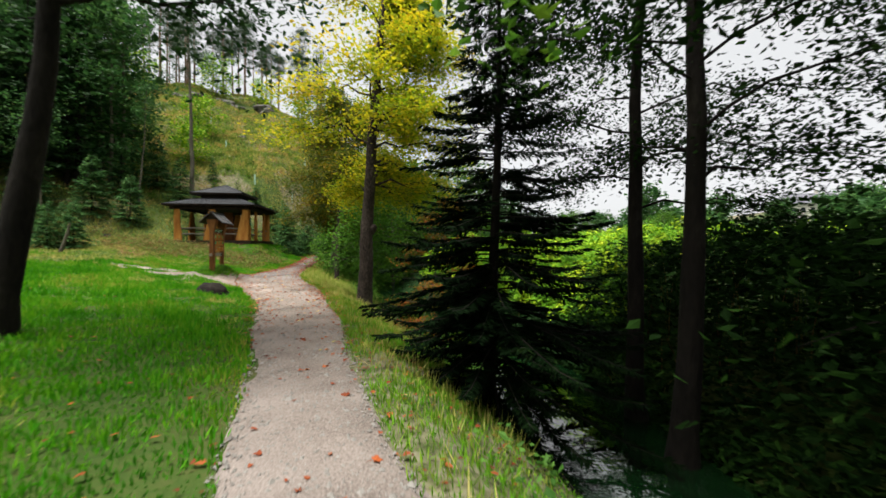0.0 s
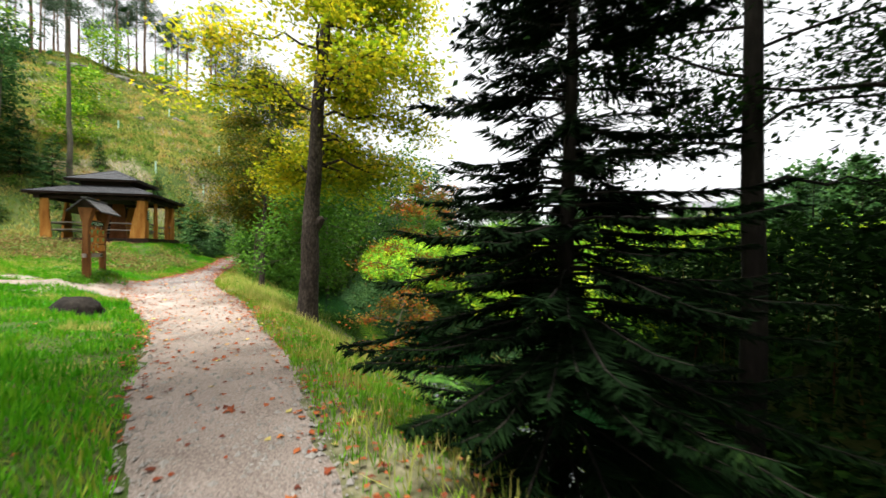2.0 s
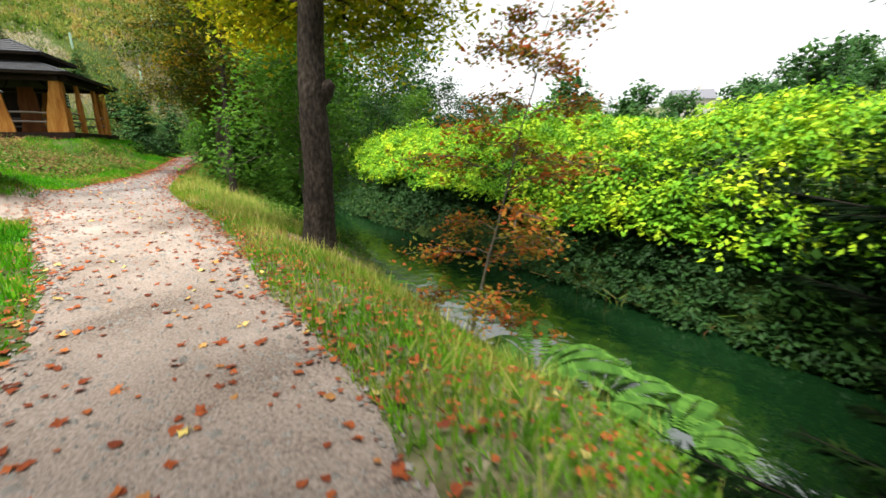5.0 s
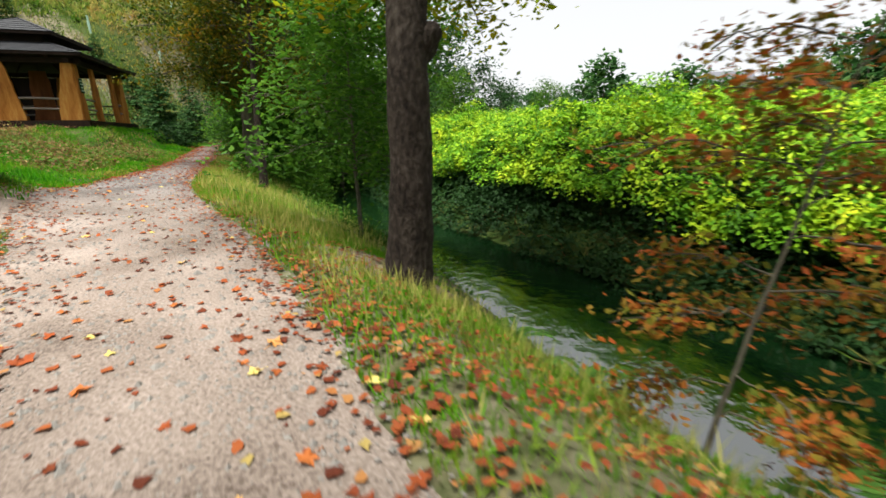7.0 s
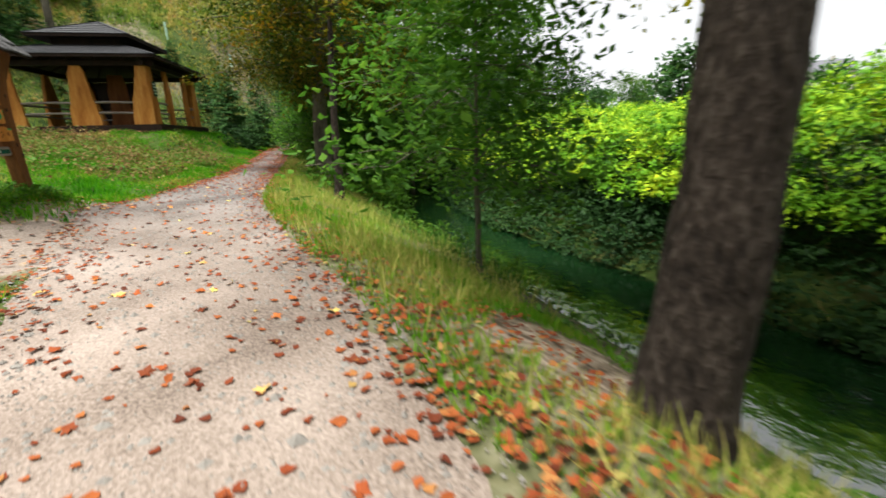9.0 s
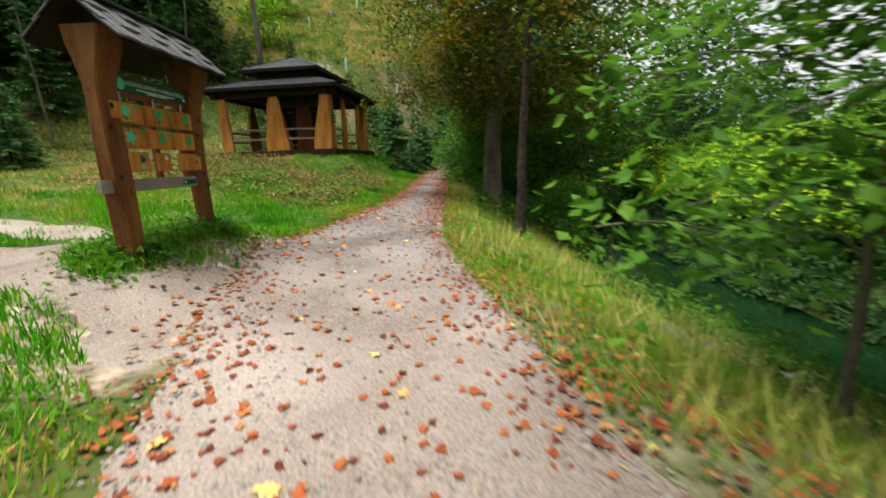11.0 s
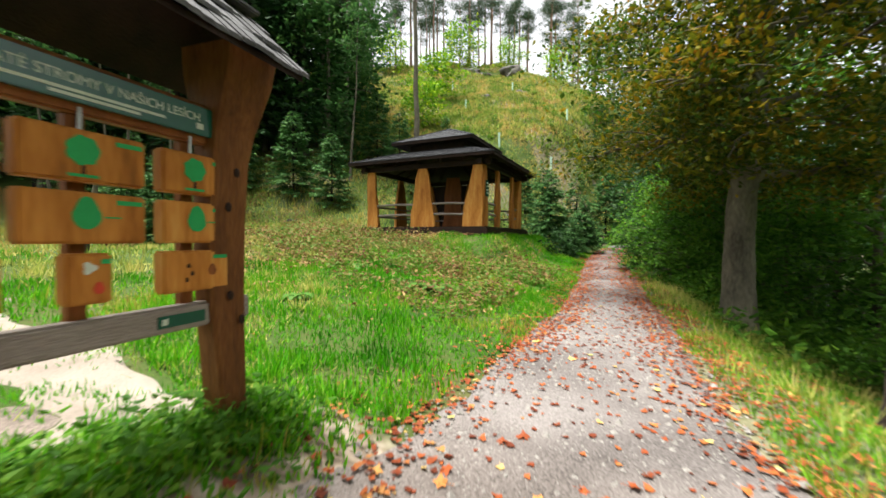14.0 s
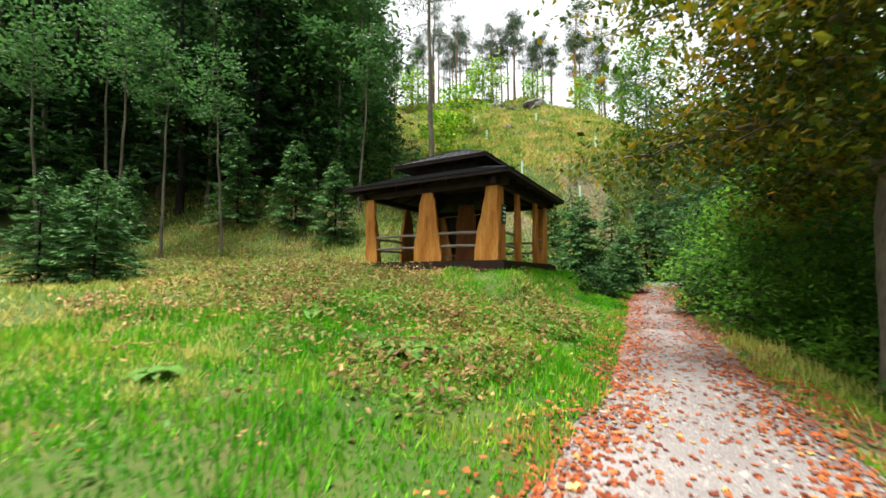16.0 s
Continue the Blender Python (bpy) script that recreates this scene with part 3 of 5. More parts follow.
def gazebo(m):
    g = empty("gazebo", m, "open timber gazebo with flared plank posts and two-tier shingle roof", "gazebo")
    h = 2.6
    bm = box_bm(-h - 0.25, -h - 0.25, -0.2, h + 0.25, h + 0.25, -0.03)
    for k in (-1, 1):
        box_bm(-h - 0.3, k * (h + 0.27) - 0.05, -0.75, h + 0.3, k * (h + 0.27) + 0.05, -0.05, 0, bm)
        box_bm(k * (h + 0.27) - 0.05, -h - 0.22, -0.75, k * (h + 0.27) + 0.05, h + 0.22, -0.05, 0, bm)
    part("plinth", bm, M_WOOD_DARK, g, "dark timber plinth")
    for i in range(26):
        x = -h - 0.2 + (2 * h + 0.4) * (i + 0.5) / 26
        part("floorboard", box_bm(x - 0.1, -h - 0.24, -0.03, x + 0.1, h + 0.24, 0.0), M_WOOD_DARK, g)
    top = 2.32
    # sides: 0 the front (local -y), 1 right (+x), 2 back, 3 left
    for side in range(4):
        r = Matrix.Rotation(side * math.pi / 2, 4, "Z")
        stops = {0: (-1, 0.02, 1), 1: (-1, -0.33, 0.45, 1), 2: (-1, 0.0, 1), 3: (-1, 0, 1)}[side]
        for k, u in enumerate(stops):
            mid = abs(u) < 0.9
            w0, w1 = (1.08, 0.38) if mid and side in (0, 2, 3) else ((0.5, 0.26) if mid else (0.85, 0.36) if u > 0 else (0.5, 0.32))
            bm = slab_bm(w0, w1, top, 0.11, side * 10 + k, 0.08 if mid else 0.02, 0.0 if mid else -float(u))
            ob = part("post", bm, M_WOOD, g, "honey-brown flared live-edge plank post")
            ob.matrix_basis = r @ pose(u * (h - (0 if mid else 0.16)), -h + (0.0 if side % 2 == 0 else 0.0), 0)
        for a, b in zip(stops, stops[1:]):
            if side == 1 and a == -0.33:
                continue
            for z in (0.48, 0.9):
                bm = bmesh.new()
                v, f = tube_arrays([((a + (b - a) * t) * h, -h + 0.02, z + 0.02 * math.sin(5 * t + a)) for t in np.linspace(0, 1, 7)], [0.05] * 7, 6)
                vv = [bm.verts.new(c) for c in v]
                for q in f:
                    bm.faces.new([vv[i] for i in q])
                ob = part("rail", bm, M_WOOD_GREY, g, "weathered half-round rail", True)
                ob.matrix_basis = r
        ob = part("beam", box_bm(-h - 0.35, -0.09, top, h + 0.35, 0.09, top + 0.2, 0.015), M_WOOD_DARK, g)
        ob.matrix_basis = r @ pose(0, -h, 0.002 * side)
    for side in range(4):
        for i in range(7):
            u = -h + 2 * h * i / 6
            bm = bmesh.new()
            c = bmesh.ops.create_cube(bm, size=1)
            for v in c["verts"]:
                t = v.co.y + 0.5
                v.co = Vector((u * (1 - 0.55 * t) * 1.15 + v.co.x * 0.07, -3.0 + 1.5 * t, 2.53 + 0.56 * t + v.co.z * 0.1))
            ob = part("rafter", bm, M_WOOD_DARK, g)
            ob.matrix_basis = Matrix.Rotation(side * math.pi / 2, 4, "Z")
    roof_slope(g, 3.22, 2.66, 1.45, 3.3, M_SHINGLE, 8, 0.28)
    part("lantern", box_bm(-1.3, -1.3, 3.1, 1.3, 1.3, 3.6), M_WOOD_DARK, g, "dark boarded collar under the upper roof")
    roof_slope(g, 1.9, 3.66, 0.05, 4.5, M_SHINGLE, 6, 0.26)
    # the broad carved board in the middle and the boarded back
    ob = part("inner_board", slab_bm(0.95, 0.6, 2.32, 0.1, 77), M_WOOD_RED, g, "red-brown plank board")
    ob.matrix_basis = pose(0.15, 0.1, 0, 0, 0, 14)
    for i in range(12):
        x = -2.45 + 2.5 * (i + 0.5) / 12
        part("back_board", box_bm(x - 0.11, h + 0.08, 0.02, x + 0.11, h + 0.11, top), M_WOOD_DARK, g)
    # green notice on the corner post
    n = part("notice", box_bm(-0.15, -0.012, 1.15, 0.15, 0.012, 1.75, 0.004), M_SIGN, g, "small green notice panel")
    n.matrix_basis = Matrix.Rotation(math.pi / 2, 4, "Z") @ pose(-2.3, -2.68, 0)
    for k, z in enumerate((1.24, 1.36, 1.5, 1.62)):
        p = part("notice_line", box_bm(-0.11, -0.016, z, 0.11 - 0.03 * (k % 2), -0.0125, z + 0.05), M_PRINT, n)
    return g


GAZEBO = pose(-17.66, 33.42, 2.2, 0, 0, 6.6)
gazebo(GAZEBO)


# ---- the notice board ----
def leaf_shape(parent, cx, cz, r, mat, y, seed, stalk=True, lobes=5, depth=0.2):
    """A flat painted leaf with a stalk."""
    rng = random.Random(seed)
    bm = bmesh.new()
    n = 30
    ring = []
    for i in range(n):
        a = 2 * math.pi * i / n
        rr = r * (1 + depth * math.cos(lobes * a)) if lobes else r * (0.82 + 0.5 * max(0.0, math.cos(a - math.pi / 2)) ** 6)
        ring.append((cx + rr * math.cos(a) * rng.choice((0.95, 1.0)), cz + rr * 0.95 * math.sin(a)))
    f0 = [bm.verts.new((x, y, z)) for x, z in ring]
    f1 = [bm.verts.new((x, y - 0.004, z)) for x, z in ring]
    bm.faces.new(f1)
    for i in range(n):
        bm.faces.new((f0[i], f0[(i + 1) % n], f1[(i + 1) % n], f1[i]))
    if stalk:
        box_bm(cx - 0.006, y - 0.004, cz - r * 1.45, cx + 0.006, y, cz - r * 0.9, 0, bm)
    return part("painted_leaf", bm, mat, parent)


def words(text, size, mat, parent, x, y, z):
    cu = bpy.data.curves.new("lettering", "FONT")
    cu.body, cu.size, cu.extrude, cu.align_x = text, size, 0.001, "CENTER"
    me = bpy.data.meshes.new_from_object(new("lettering_source", cu))
    bpy.data.objects.remove(bpy.data.objects["lettering_source"])
    me.materials.clear(), me.materials.append(mat)
    ob = new("lettering", me)
    ob.parent = parent
    ob.matrix_basis = pose(x, y, z, 90)
    return ob


def notice_board(m, gap):
    """Local x runs from the near post to the far one, the face looks to -y."""
    g = empty("notice_board", m, "roofed honey-brown timber notice board with turning leaf blocks at the path", "notice board")
    for k, x in enumerate((0.0, gap)):
        bm = bmesh.new()
        n, rows = 17, []
        for i in range(n):
            t = i / (n - 1)
            z = -0.35 + t * 2.6
            w = 0.17 + 0.075 * smooth01(np.array((t - 0.1) / 0.45)) + 0.1 * smooth01(np.array((t - 0.72) / 0.28))
            cx = 0.02 * math.sin(7 * t + k) + (0.05 * (t > 0.75) * (t - 0.75) * 4 if k else 0.05 * t)
            dd = 0.085 + 0.012 * math.sin(6 * t + 2 * k) + 0.1 * float(smooth01(np.array((t - 0.78) / 0.22)))
            c = 0.018
            rows.append([bm.verts.new((x + cx + a, b, z)) for a, b in ((-w / 2 + c, -dd), (w / 2 - c, -dd), (w / 2, -dd + c), (w / 2, dd - c), (w / 2 - c, dd), (-w / 2 + c, dd), (-w / 2, dd - c), (-w / 2, -dd + c))])
        for a, b in zip(rows, rows[1:]):
            for q in range(8):
                bm.faces.new((a[q], a[(q + 1) % 8], b[(q + 1) % 8], b[q]))
        bm.faces.new(rows[-1])
        post = part("post", bm, M_BOARD, g, "thick honey-brown live-edge post")
        for kz, kx in ((1.55, 0.02), (0.85, -0.03), (1.35, -0.04), (0.7, 0.05)):
            bm = bmesh.new()
            bmesh.ops.create_uvsphere(bm, u_segments=10, v_segments=6, radius=0.028)
            for v in bm.verts:
                v.co = Vector((x + kx + v.co.x * 0.8, -0.088 + v.co.y * 0.25, kz + v.co.z))
            part("knot", bm, M_WOOD_DARK, post, "dark knot")
    # lower rail through both posts
    part("lower_rail", box_bm(-0.22, -0.04, 0.7, gap + 0.16, 0.04, 0.83, 0.012), M_WOOD_GREY, g, "weathered grey rail")
    tag = part("rail_tag", box_bm(gap - 0.42, -0.046, 0.73, gap - 0.16, -0.041, 0.79), M_SIGN, g, "small green tag")
    part("tag_mark", box_bm(gap - 0.4, -0.049, 0.745, gap - 0.37, -0.0465, 0.775), M_PRINT, tag)
    # header sign
    s = part("sign", box_bm(0.09, -0.055, 1.72, gap - 0.09, -0.025, 1.87, 0.004), M_SIGN, g, "long dark green title panel")
    mid = gap / 2
    words("LISTNATÉ STROMY V NAŠICH LESÍCH", 0.058, M_PRINT, s, mid + 0.05, -0.056, 1.79)
    for a, b, zz in ((-0.28, 0.34, 1.755), (-0.12, 0.22, 1.735)):
        part("small_print", box_bm(mid + a, -0.058, zz, mid + b, -0.0555, zz + 0.012), M_PRINT, s)
    bm = bmesh.new()
    bmesh.ops.create_circle(bm, cap_ends=True, radius=0.06, segments=24)
    e = part("emblem", bm, M_TEAL, s, "round pale green emblem")
    e.matrix_basis = pose(0.22, -0.057, 1.79, 90)
    part("sign_arrow", box_bm(gap - 0.21, -0.058, 1.75, gap - 0.17, -0.0555, 1.78), M_PRINT, s)
    part("header_rail", box_bm(0.06, -0.02, 1.68, gap - 0.06, 0.045, 1.9, 0.01), M_WOOD_RED, g)
    # three turning columns of blocks on rods
    cols = [0.22 + (gap - 0.44) * k / 2 for k in range(3)]
    for k, x in enumerate(cols):
        part("upright", box_bm(x - 0.035, 0.005, 0.8, x + 0.035, 0.06, 1.7, 0.006), M_WOOD_RED, g, "red-brown square upright")
        bm = bmesh.new()
        v, f = tube_arrays([(x, -0.02, 1.55), (x, -0.02, 1.71)], [0.008, 0.008], 8)
        vv = [bm.verts.new(c) for c in v]
        for q in f:
            bm.faces.new([vv[i] for i in q])
        part("rod", bm, M_STEEL, g, "bright steel rod", True)
        for r, z in enumerate((0.9, 1.15, 1.4)):
            hw = 0.23 if not (r == 0 and k == 1) else 0.085
            if k == 2:
                hw = 0.19
            b = part("block", box_bm(x - hw, -0.075, z, x + hw, 0.0, z + 0.21, 0.01), M_WOOD, g, "honey-brown turning picture block")
            mt = M_TEAL if k == 0 else M_GREEN
            if r == 2:  # a tree with its trunk on a strip of grass
                leaf_shape(b, x - 0.02, z + 0.125, 0.062, mt, -0.0755, k * 7 + 3, False, 7, 0.07)
                part("painted_trunk", box_bm(x - 0.027, -0.0785, z + 0.03, x - 0.013, -0.0755, z + 0.065), M_WOOD_DARK, b)
                part("painted_turf", box_bm(x - 0.075, -0.0785, z + 0.018, x + 0.035, -0.0755, z + 0.03), mt, b)
            elif r == 1:  # one leaf lying on its side
                leaf_shape(b, x - 0.01, z + 0.11, 0.066, mt, -0.0755, k * 7 + 5, False, 5 if k == 0 else 0, 0.3)
                part("leaf_stalk", box_bm(x + 0.055, -0.0785, z + 0.106, x + 0.12, -0.0755, z + 0.113), mt, b)
            elif k == 0:
                leaf_shape(b, x - 0.12, z + 0.13, 0.026, mt, -0.0755, 2, True, 0)
                leaf_shape(b, x + 0.1, z + 0.06, 0.036, mt, -0.0755, 4, False, 0)
                leaf_shape(b, x + 0.11, z + 0.135, 0.04, M_PURPLE, -0.0755, 6, False, 3, 0.3)
            elif k == 1:
                leaf_shape(b, x + 0.03, z + 0.06, 0.025, M_RED, -0.0755, 8, False, 0)
                leaf_shape(b, x - 0.005, z + 0.15, 0.024, M_PRINT, -0.0755, 9, False, 3, 0.25)
            else:
                for sx, sz in ((-0.06, 0.13), (-0.04, 0.09), (-0.07, 0.06)):
                    leaf_shape(b, x + sx, z + sz, 0.012, M_WOOD_DARK, -0.0755, 11, False, 0)
                leaf_shape(b, x + 0.08, z + 0.1, 0.03, M_WOOD_RED, -0.0755, 12, False, 0)
            part("caption", box_bm(x + hw * 0.45, -0.0785, z + 0.165, x + hw * 0.92, -0.0755, z + 0.185), M_GREEN, b)
    # the roof: two slopes along the board, boarded and shingled
    z0, z1, over, reach = 2.1, 2.52, 0.18, 0.42
    for sgn in (-1, 1):
        bm = bmesh.new()
        c = bmesh.ops.create_cube(bm, size=1)
        for v in c["verts"]:
            t = 0.5 + v.co.y
            v.co = Vector((-over + (gap + 2 * over) * (v.co.x + 0.5), sgn * reach * (1 - t), z0 + (z1 - z0) * t + v.co.z * 0.035))
        rf = part("roof", bm, M_WOOD_DARK, g, "dark boarded roof slope")
        n = 26
        for course in range(3):
            for i in range(n):
                x0 = -over - 0.03 + (gap + 2 * over + 0.06) * i / n
                x1 = x0 + (gap + 2 * over + 0.06) / n * 0.97
                ta, tb = course / 3 - 0.05, min(course / 3 + 0.42, 1.03)
                bm = bmesh.new()
                jit = 0.012 * math.sin(i * 7.3 + course * 3)
                pts = []
                for t, lift in ((ta, 0.055), (tb, 0.03)):
                    pts.append((sgn * reach * (1 - t) + jit * sgn, z0 + (z1 - z0) * t + lift))
                (ya, za), (yb, zb) = pts
                vs_ = [bm.verts.new(c) for c in ((x0, ya, za - 0.025), (x1, ya, za - 0.025), (x1, yb, zb - 0.02), (x0, yb, zb - 0.02), (x0, ya, za), (x1, ya, za), (x1, yb, zb), (x0, yb, zb))]
                for q in ((4, 5, 6, 7), (0, 1, 5, 4), (1, 2, 6, 5), (3, 0, 4, 7), (2, 3, 7, 6)):
                    bm.faces.new([vs_[w] for w in q])
                part("shingle", bm, M_SHINGLE_B, rf)
    part("ridge_cap", box_bm(-over - 0.04, -0.08, z1 + 0.02, gap + over + 0.04, 0.08, z1 + 0.05, 0.008), M_SHINGLE_B, g)
    return g


BOARD_A, BOARD_B = Vector((-9.7, 17.26)), Vector((-10.04, 18.66))
bd = BOARD_B - BOARD_A
notice_board(pose(BOARD_A.x, BOARD_A.y, 0.55, 0, 0, math.degrees(math.atan2(bd.y, bd.x))), bd.length)


# ---- trees ----
def broadleaf(name, seed, height, r0, base, radius, limbs, leaves, size, bark, leafmat, label, lean=(0, 0), droop=0.35, sides=10, low=0.6, subs=5, sigma=0.22, side_bias=None, taper=0.85, rings=14, limb_r=0.45):
    rng = np.random.default_rng(seed)
    g = empty(name, Matrix(), label, "tree")
    n = rings
    t = np.linspace(0, 1, n)
    wob = np.cumsum(rng.normal(0, 0.028, (14, 2)), 0) * height / 10
    wob = np.stack([np.interp(t, np.linspace(0, 1, 14), wob[:, k] - wob[0, k]) for k in (0, 1)], 1)
    tp = np.stack([lean[0] * t * height + wob[:, 0], lean[1] * t * height + wob[:, 1], t * height - 0.25], 1)
    tr = r0 * (1 - taper * t) * (1 + 0.55 * np.exp(-t * height / 0.35))
    arr = [tube_arrays(tp, tr, sides, 0.035, rng)]
    spots = []
    for i in range(limbs):
        h = base + (0.97 - base) * (i + rng.uniform(0, 0.8)) / limbs
        p0 = np.array([np.interp(h, t, tp[:, k]) for k in range(3)])
        az = i * 2.4 + rng.normal(0, 0.3)
        if side_bias is not None and rng.uniform() < 0.6:
            az = side_bias + rng.normal(0, 0.6)
        prof = 1 - ((h - low) / (1.02 - min(low, base))) ** 2 if h > low else 0.75 + 0.25 * (h - base) / max(low - base, 0.01)
        ln = radius * max(prof, 0.2) * rng.uniform(0.75, 1.15)
        q = np.linspace(0, 1, 7)
        up = rng.uniform(0.25, 0.6) * (0.6 + h)
        rad = np.interp(h, t, tr) * limb_r
        lp = p0 + np.stack([np.cos(az) * q, np.sin(az) * q, up * q - 0.45 * q ** 2], 1) * ln
        lp[1:] += rng.normal(0, 0.03 * ln, (6, 3))
        arr.append(tube_arrays(lp, np.maximum(rad * (1 - 0.9 * q), 0.008), 6))
        for k in range(subs):
            s0 = rng.uniform(0.25, 0.95)
            b0 = np.array([np.interp(s0, q, lp[:, c]) for c in range(3)])
            a2 = az + rng.normal(0, 0.9)
            l2 = ln * rng.uniform(0.25, 0.5)
            q2 = np.linspace(0, 1, 4)
            sp = b0 + np.stack([np.cos(a2) * q2, np.sin(a2) * q2, rng.uniform(-0.2, 0.4) * q2 - 0.25 * q2 ** 2], 1) * l2
            arr.append(tube_arrays(sp, np.maximum(rad * 0.3 * (1 - 0.9 * q2), 0.005), 4))
            spots.append(sp), spots.append(sp[1:] * 1)
        spots.append(lp[3:])
    v, f = join(arr)
    np_part("trunk", v, f, bark, g, smooth=True)
    spots = np.concatenate(spots)
    c = spots[rng.integers(0, len(spots), leaves)] + rng.normal(0, sigma * max(radius, 1) ** 0.5, (leaves, 3)) * np.array([1, 1, 0.75])
    v, f = scatter_leaves(rng, c, size, droop)
    np_part("crown", v, f, leafmat, g)
    return g


def spruce(name, seed, height, radius, whorls, per, sprays, label, needle=M_SPRUCE, trunk_r=None, low=0.06, width=0.05, length=0.32, bare=0.0, limb_step=1, taper=0.75, sparse=0.0):
    rng = np.random.default_rng(seed)
    g = empty(name, Matrix(), label, "tree")
    t = np.linspace(0, 1, 9)
    r0 = trunk_r or height * 0.013
    v, f = tube_arrays(np.stack([0.01 * height * np.sin(4 * t + seed), 0 * t, t * height - 0.2], 1), r0 * (1 - 0.93 * t), 8)
    arr = [(v, f)]
    bs, al, ac = [], [], []
    for w in range(whorls):
        h = low + (0.985 - low) * (w / whorls) ** 0.92
        for k in range(per):
            if h > 0.38 and (k + 0.5) / per < sparse:
                continue
            az = rng.uniform(0, 6.283)
            ln = radius * (1 - h) ** taper * rng.uniform(0.65, 1.15) + 0.08
            q = np.linspace(0, 1, 6)
            dip = rng.uniform(0.15, 0.45) * (1.1 - h)
            lp = np.stack([np.cos(az) * q * ln, np.sin(az) * q * ln, h * height + rng.normal(0, 0.05) + (0.22 * q - (dip + 0.22) * q ** 1.6 + 0.18 * q ** 4) * ln], 1)
            arr.append(tube_arrays(lp[::limb_step], np.maximum(0.011 * ln * (1 - 0.9 * q), 0.003)[::limb_step], 4 if limb_step < 3 else 3))
            n = max(5, int(sprays * (ln / radius) ** 1.1))
            s = rng.uniform(0.12 + bare, 1, n) ** 0.8
            p = np.stack([np.interp(s, q, lp[:, c]) for c in range(3)], 1)
            side = rng.choice((-1, 1), n)
            ang = az + side * rng.uniform(0.35, 1.15, n)
            l = length * (0.45 + 0.9 * (1 - s)) * rng.uniform(0.6, 1.3, n) * min(1.0, ln + 0.35)
            d = np.stack([np.cos(ang), np.sin(ang), rng.normal(-0.28, 0.22, n)], 1)
            bs.append(p), al.append(unit(d) * l[:, None])
            a = unit(np.cross(d, np.array([0, 0, 1.0])) + rng.normal(0, 0.5, (n, 3)))
            ac.append(a * width * rng.uniform(0.7, 1.4, (n, 1)))
    v, f = join(arr)
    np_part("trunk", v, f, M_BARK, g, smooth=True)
    v, f = blades(np.concatenate(bs), np.concatenate(al), np.concatenate(ac), 0.1)
    np_part("crown", v, f, needle, g)
    return g


def pine(name, seed, height, label, crown=0.45, dense=1.0, lean=0.03, bark=None):
    rng = np.random.default_rng(seed)
    g = empty(name, Matrix(), label, "tree")
    t = np.linspace(0, 1, 10)
    bend = np.cumsum(rng.normal(0, 0.02, 10)) * height * 0.15
    tp = np.stack([lean * t * height + bend, bend[::-1] * 0.5 - bend[-1] * 0.5, t * height - 0.3], 1)
    arr = [tube_arrays(tp, 0.012 * height * (1 - 0.8 * t) + 0.02, 7)]
    bs = []
    for i in range(int(22 * dense)):
        h = 1 - crown * rng.uniform(0, 1) ** 1.2
        p0 = np.array([np.interp(h, t, tp[:, k]) for k in range(3)])
        az, ln = rng.uniform(0, 6.283), height * 0.13 * rng.uniform(0.5, 1.2) * (1.15 - (h - 1 + crown) / crown * 0.5)
        q = np.linspace(0, 1, 5)
        lp = p0 + np.stack([np.cos(az) * q, np.sin(az) * q, 0.3 * q - 0.1 * q * q], 1) * ln
        arr.append(tube_arrays(lp, 0.03 * (1 - 0.8 * q), 4))
        for k in range(5):
            s = rng.uniform(0.45, 1.05)
            c = p0 + (lp[-1] - p0) * s + rng.normal(0, 0.22, 3)
            bs.append(c + rng.normal(0, 1, (26, 3)) * np.array([0.34, 0.34, 0.16]))
    for k in range(int(6 * dense)):
        h = rng.uniform(0.25, 1 - crown)
        p0 = np.array([np.interp(h, t, tp[:, c]) for c in range(3)])
        az, ln = rng.uniform(0, 6.283), rng.uniform(0.4, 1.1)
        arr.append(tube_arrays(p0 + np.outer(np.linspace(0, 1, 3), (math.cos(az) * ln, math.sin(az) * ln, -0.1)), [0.02, 0.014, 0.006], 4))
    v, f = join(arr)
    np_part("trunk", v, f, bark or M_BARK_PINE, g, smooth=True)
    c = np.concatenate(bs)
    d = unit(rng.normal(0, 1, c.shape) + np.array([0, 0, 0.5]))
    v, f = blades(c, d * 0.3, unit(np.cross(d, rng.normal(0, 1, c.shape))) * 0.07)
    np_part("crown", v, f, M_PINE, g)
    return g


def put(ob, x, y, turn=0.0, scale=1.0, sink=0.05):
    ob.matrix_basis = pose(x, y, float(land(x, y)) - sink, 0, 0, turn) @ Matrix.Scale(scale, 4)
    return ob


def copy_at(ob, x, y, turn, scale, sink=0.1):
    c = copy_thing(ob, Matrix())
    c.matrix_basis = pose(x, y, float(land(x, y)) - sink, 0, 0, turn) @ Matrix.Scale(scale, 4)
    return c


